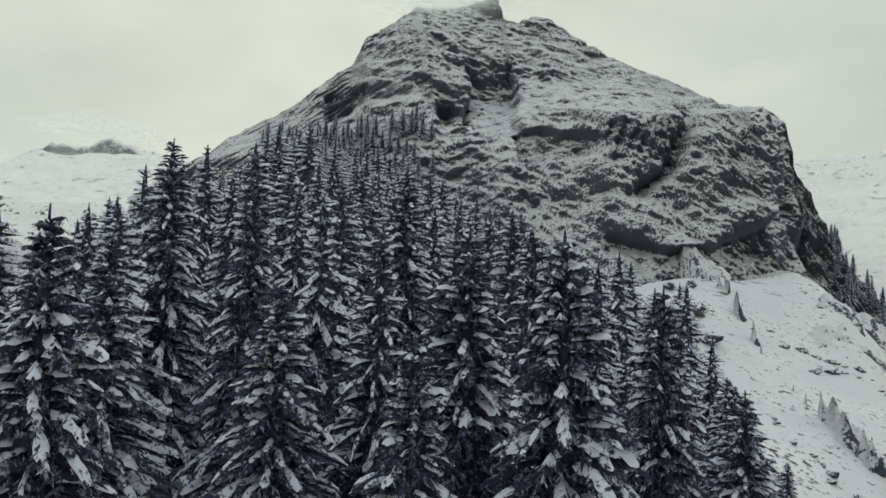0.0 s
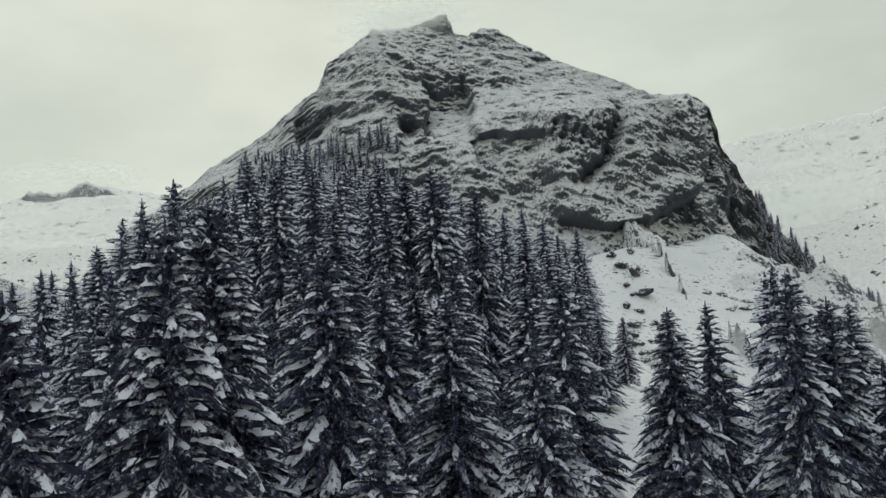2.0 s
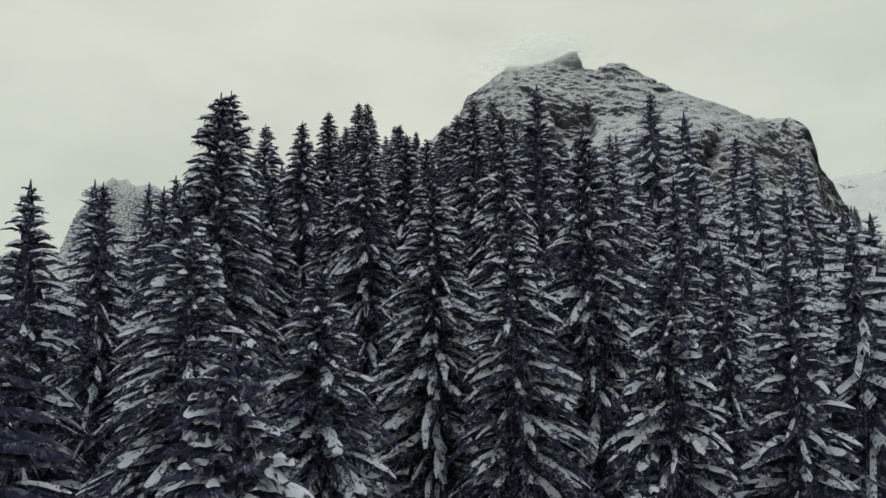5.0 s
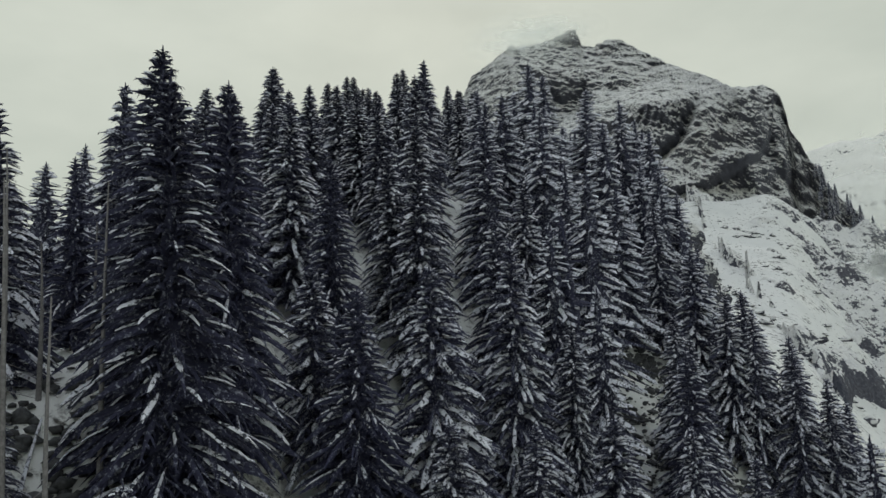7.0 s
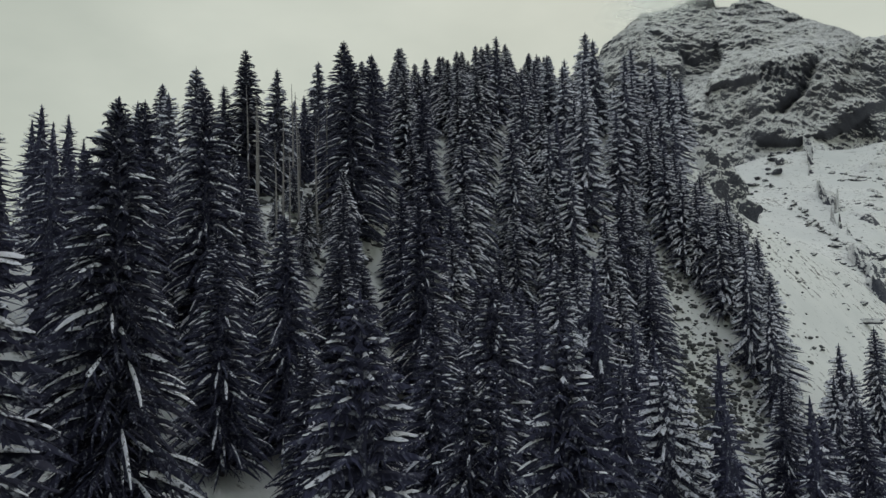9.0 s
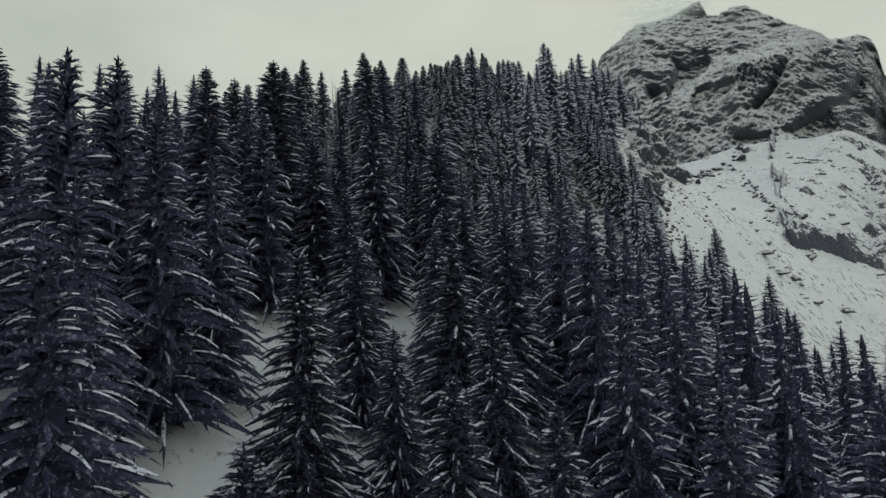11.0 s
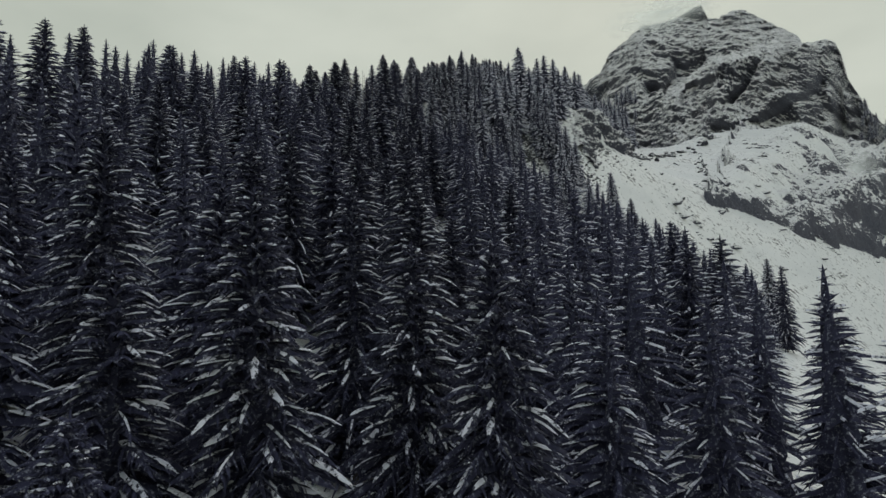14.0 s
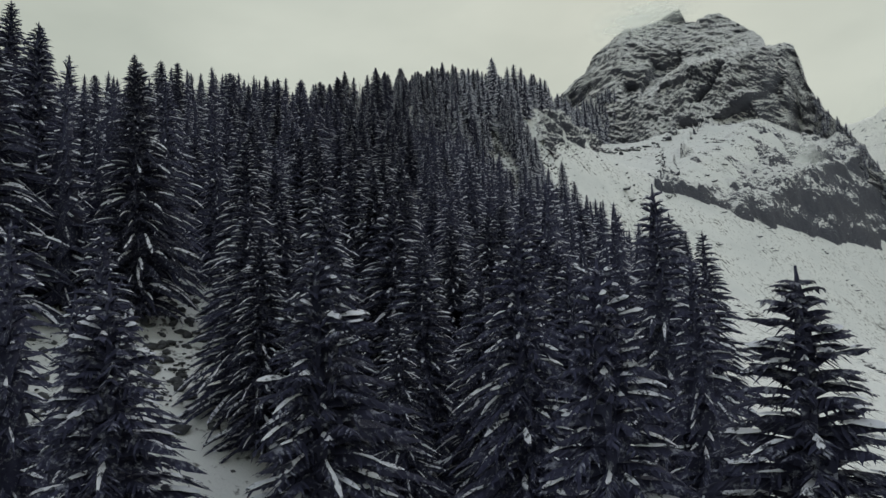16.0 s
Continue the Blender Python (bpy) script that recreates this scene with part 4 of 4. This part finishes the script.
def scatter_rocks(lines):
    """Broken outcrops that run down the bowl, each a loose line of stones of uneven size."""
    r = np.random.RandomState(5)
    vs, fs, n = [], [], 0
    while lines:
        x0, y0 = r.uniform(55, 200), r.uniform(-170, 245)
        if x0 < forest_right(y0) + 4 or fbm(x0, y0, 45, 3, 91) < r.uniform(-0.2, 0.25):
            continue
        lines -= 1
        run = math.radians(-28 + 14 * r.randn())
        big = 0.25 + 0.9 * r.random_sample() ** 3
        reach = r.uniform(2, 16)
        for _ in range(r.randint(3, 14)):
            a, b = reach * r.uniform(-1, 1), 0.8 * r.randn()
            x, y = x0 + a * math.cos(run) - b * math.sin(run), y0 + a * math.sin(run) + b * math.cos(run)
            if x < forest_right(y) + 4:
                continue
            v, f = PEBBLES[r.randint(6)]
            size = big * r.uniform(0.3, 1.2)
            t = run + 0.4 * r.randn()
            sx, sy, sz = size * r.uniform(1.0, 2.8), size * r.uniform(0.5, 0.9), size * r.uniform(0.35, 0.7)
            vx, vy = v[:, 0] * sx, v[:, 1] * sy
            vs.append(np.stack([vx * math.cos(t) - vy * math.sin(t) + x, vx * math.sin(t) + vy * math.cos(t) + y, v[:, 2] * sz + float(land(x, y))], 1))
            fs.append(f + n)
            n += len(v)
    ob = new("scree", mesh_from("scree", np.concatenate(vs), np.concatenate(fs), ROCK_DARK, False))
    tagged(ob, "small dark stones scattered in lines over the snow slope", "scree", kind="stuff")


PEBBLES = [boulder_mesh(k + 11, 1) for k in range(6)]
scatter_rocks(150)


# ---- low shrubs and young growth in the clearings ----
BRUSH = plain_material("frosted_brushwood", (0.02, 0.022, 0.025), (0.13, 0.135, 0.14), 3.0)


def scatter_shrubs(count):
    r = np.random.RandomState(8)
    spots = [(44, -74, 6), (45, -60, 4), (60, -82, 9), (58, -94, 7), (58, -88, 7), (54, -106, 6), (50, -68, 4), (60, -80, 9), (20, -139, 6), (62, -45, 12), (60, -10, 12), (122, -328, 9), (92, -142, 7), (46, -120, 10), (112, -315, 12), (84, -304, 12), (-30, 138, 26), (-44, 155, 26), (17, -122, 10), (10, -118, 10)]
    vs, fs, n = [], [], 0
    for _ in range(count):
        cx, cy, rad = spots[r.randint(len(spots))]
        x, y = cx + rad * r.randn() * 0.6, cy + rad * r.randn() * 0.6
        z, size = float(land(x, y)), 0.08 + 0.5 * r.random_sample() ** 2
        v, f = PEBBLES[r.randint(6)]
        t = r.uniform(0, 6.28)
        vx, vy = v[:, 0] * size * r.uniform(0.8, 1.8), v[:, 1] * size
        vs.append(np.stack([vx * math.cos(t) - vy * math.sin(t) + x, vx * math.sin(t) + vy * math.cos(t) + y, v[:, 2] * size * r.uniform(0.5, 1.1) + z + 0.1], 1))
        fs.append(f + n)
        n += len(v)
    ob = new("shrubs", mesh_from("shrubs", np.concatenate(vs), np.concatenate(fs), BRUSH, False))
    tagged(ob, "low dark brushwood and dwarf shrubs sticking out of the snow", "shrub", kind="stuff")


scatter_shrubs(7000)


# ---- dead standing stems ----
DEAD = plain_material("weathered_grey_wood", (0.13, 0.125, 0.125), (0.30, 0.29, 0.29), 6.0)


def dead_spruce(x, y, height, lean, turn):
    r = random.Random(int(x * 10 + y))
    root = new("dead_spruce")
    root.matrix_basis = pose(x, y, float(land(x, y)), lean, 0, turn)
    tagged(root, "bare grey dead spruce stem standing among living trees", "tree", "dead spruces")
    v, f = [], []
    for k in range(7):
        s = k / 6
        rad = 0.15 * (1 - s) + 0.03
        for a in range(6):
            q = a * math.pi / 3
            v.append((rad * math.cos(q) + 0.12 * math.sin(3 * s), rad * math.sin(q), s * height - (0.8 if k == 0 else 0)))
    for k in range(6):
        for a in range(6):
            i, j = k * 6 + a, k * 6 + (a + 1) % 6
            f.append((i, j, j + 6, i + 6))
    stem = new("trunk", mesh_from("dead_trunk", v, f, DEAD))
    stem.parent = root
    for k in range(9):
        a, z, ln = r.uniform(0, 6.28), height * r.uniform(0.3, 0.95), r.uniform(0.5, 1.5)
        c, d = math.cos(a), math.sin(a)
        bv, bf = [], []
        for u in (0, 1):
            rad = 0.03 * (1 - 0.7 * u)
            for q in (0, 2.1, 4.2):
                bv.append((u * ln * c - rad * math.cos(q) * d + 0.1, u * ln * d + rad * math.cos(q) * c, z - 0.35 * u * ln + rad * math.sin(q)))
        for q in range(3):
            bf.append((q, (q + 1) % 3, 3 + (q + 1) % 3, 3 + q))
        b = new("branch", mesh_from("dead_branch", bv, bf, DEAD))
        b.parent = root


for x, y, h, lean, turn in [(14, -108, 12, 1, 20), (8, -104, 9, -1, 80), (16, -106, 10, 1.5, 140), (2, -121, 9, 0, 10), (8, -116, 9, -1, 60),
                            (4, -119, 8, 1, 200), (9, -113, 10, 2, 90), (17, -111, 12, 0, 30), (-3, -124, 9, -2, 70), (22, -128, 10, 1, 33),
                            (10, -128, 13, 1, 50), (6, -131, 12, -1, 15), (13, -127, 14, 1, 120), (2, -129, 13, 2, 70), (16, -130, 12, -1, 10), (9, -135, 13, 1, 260),
                            (11, -122, 16, 1, 40), (14, -125, 17, -1, 100), (12, -131, 15, 1, 75), (17, -134, 14, 0, 20), (15, -120, 17, 1, 160), (18, -127, 16, -1, 210), (7, -126, 15, 1, 5)]:
    dead_spruce(x, y, h, lean, turn)


# ---- stems lying in the snow of the open stand ----
def fallen_log(x, y, length, turn):
    c, d = math.cos(radians(turn)), math.sin(radians(turn))
    v, f, sv, sf = [], [], [], []
    for k in range(9):
        s = k / 8
        q = length * (s - 0.5)
        px, py = x + q * c, y + q * d
        rad = 0.17 * (1 - 0.65 * s)
        z = float(land(px, py)) + 0.25 + 0.15 * math.sin(2.6 * s + x)
        for a in range(7):
            w = 2 * math.pi * a / 7
            v.append((px - rad * math.cos(w) * d - x, py + rad * math.cos(w) * c - y, z + rad * math.sin(w)))
        crest = rad * (1.0 + 0.6 * math.sin(5 * s + y))
        for side, up in ((-0.9, 0.45 * rad), (0, rad + 0.5 * crest), (0.9, 0.45 * rad)):
            sv.append((px - side * rad * d - x, py + side * rad * c - y, z + up))
    for k in range(8):
        for a in range(7):
            i, j = k * 7 + a, k * 7 + (a + 1) % 7
            f.append((i, j, j + 7, i + 7))
        i = 3 * k
        sf += [(i, i + 1, i + 4, i + 3), (i + 1, i + 2, i + 5, i + 4)]
    root = new("fallen_log")
    root.matrix_basis = pose(x, y, 0)
    tagged(root, "fallen grey spruce stem half buried in snow", "log", "fallen stems")
    for name, mesh in (("trunk", mesh_from("log_trunk", v, f, DEAD)), ("snow_cover", mesh_from("log_snow", sv, sf, SNOW))):
        ob = new(name, mesh)
        ob.parent = root


for x, y, length, turn in [(14, -127.5, 9, 35), (18, -124, 8, 160), (10, -129, 7, 80), (16, -132, 9, 10), (20, -129.5, 7, 60), (12, -121.5, 8, 120), (13, -137, 8, 150)]:
    fallen_log(x, y, length, turn)
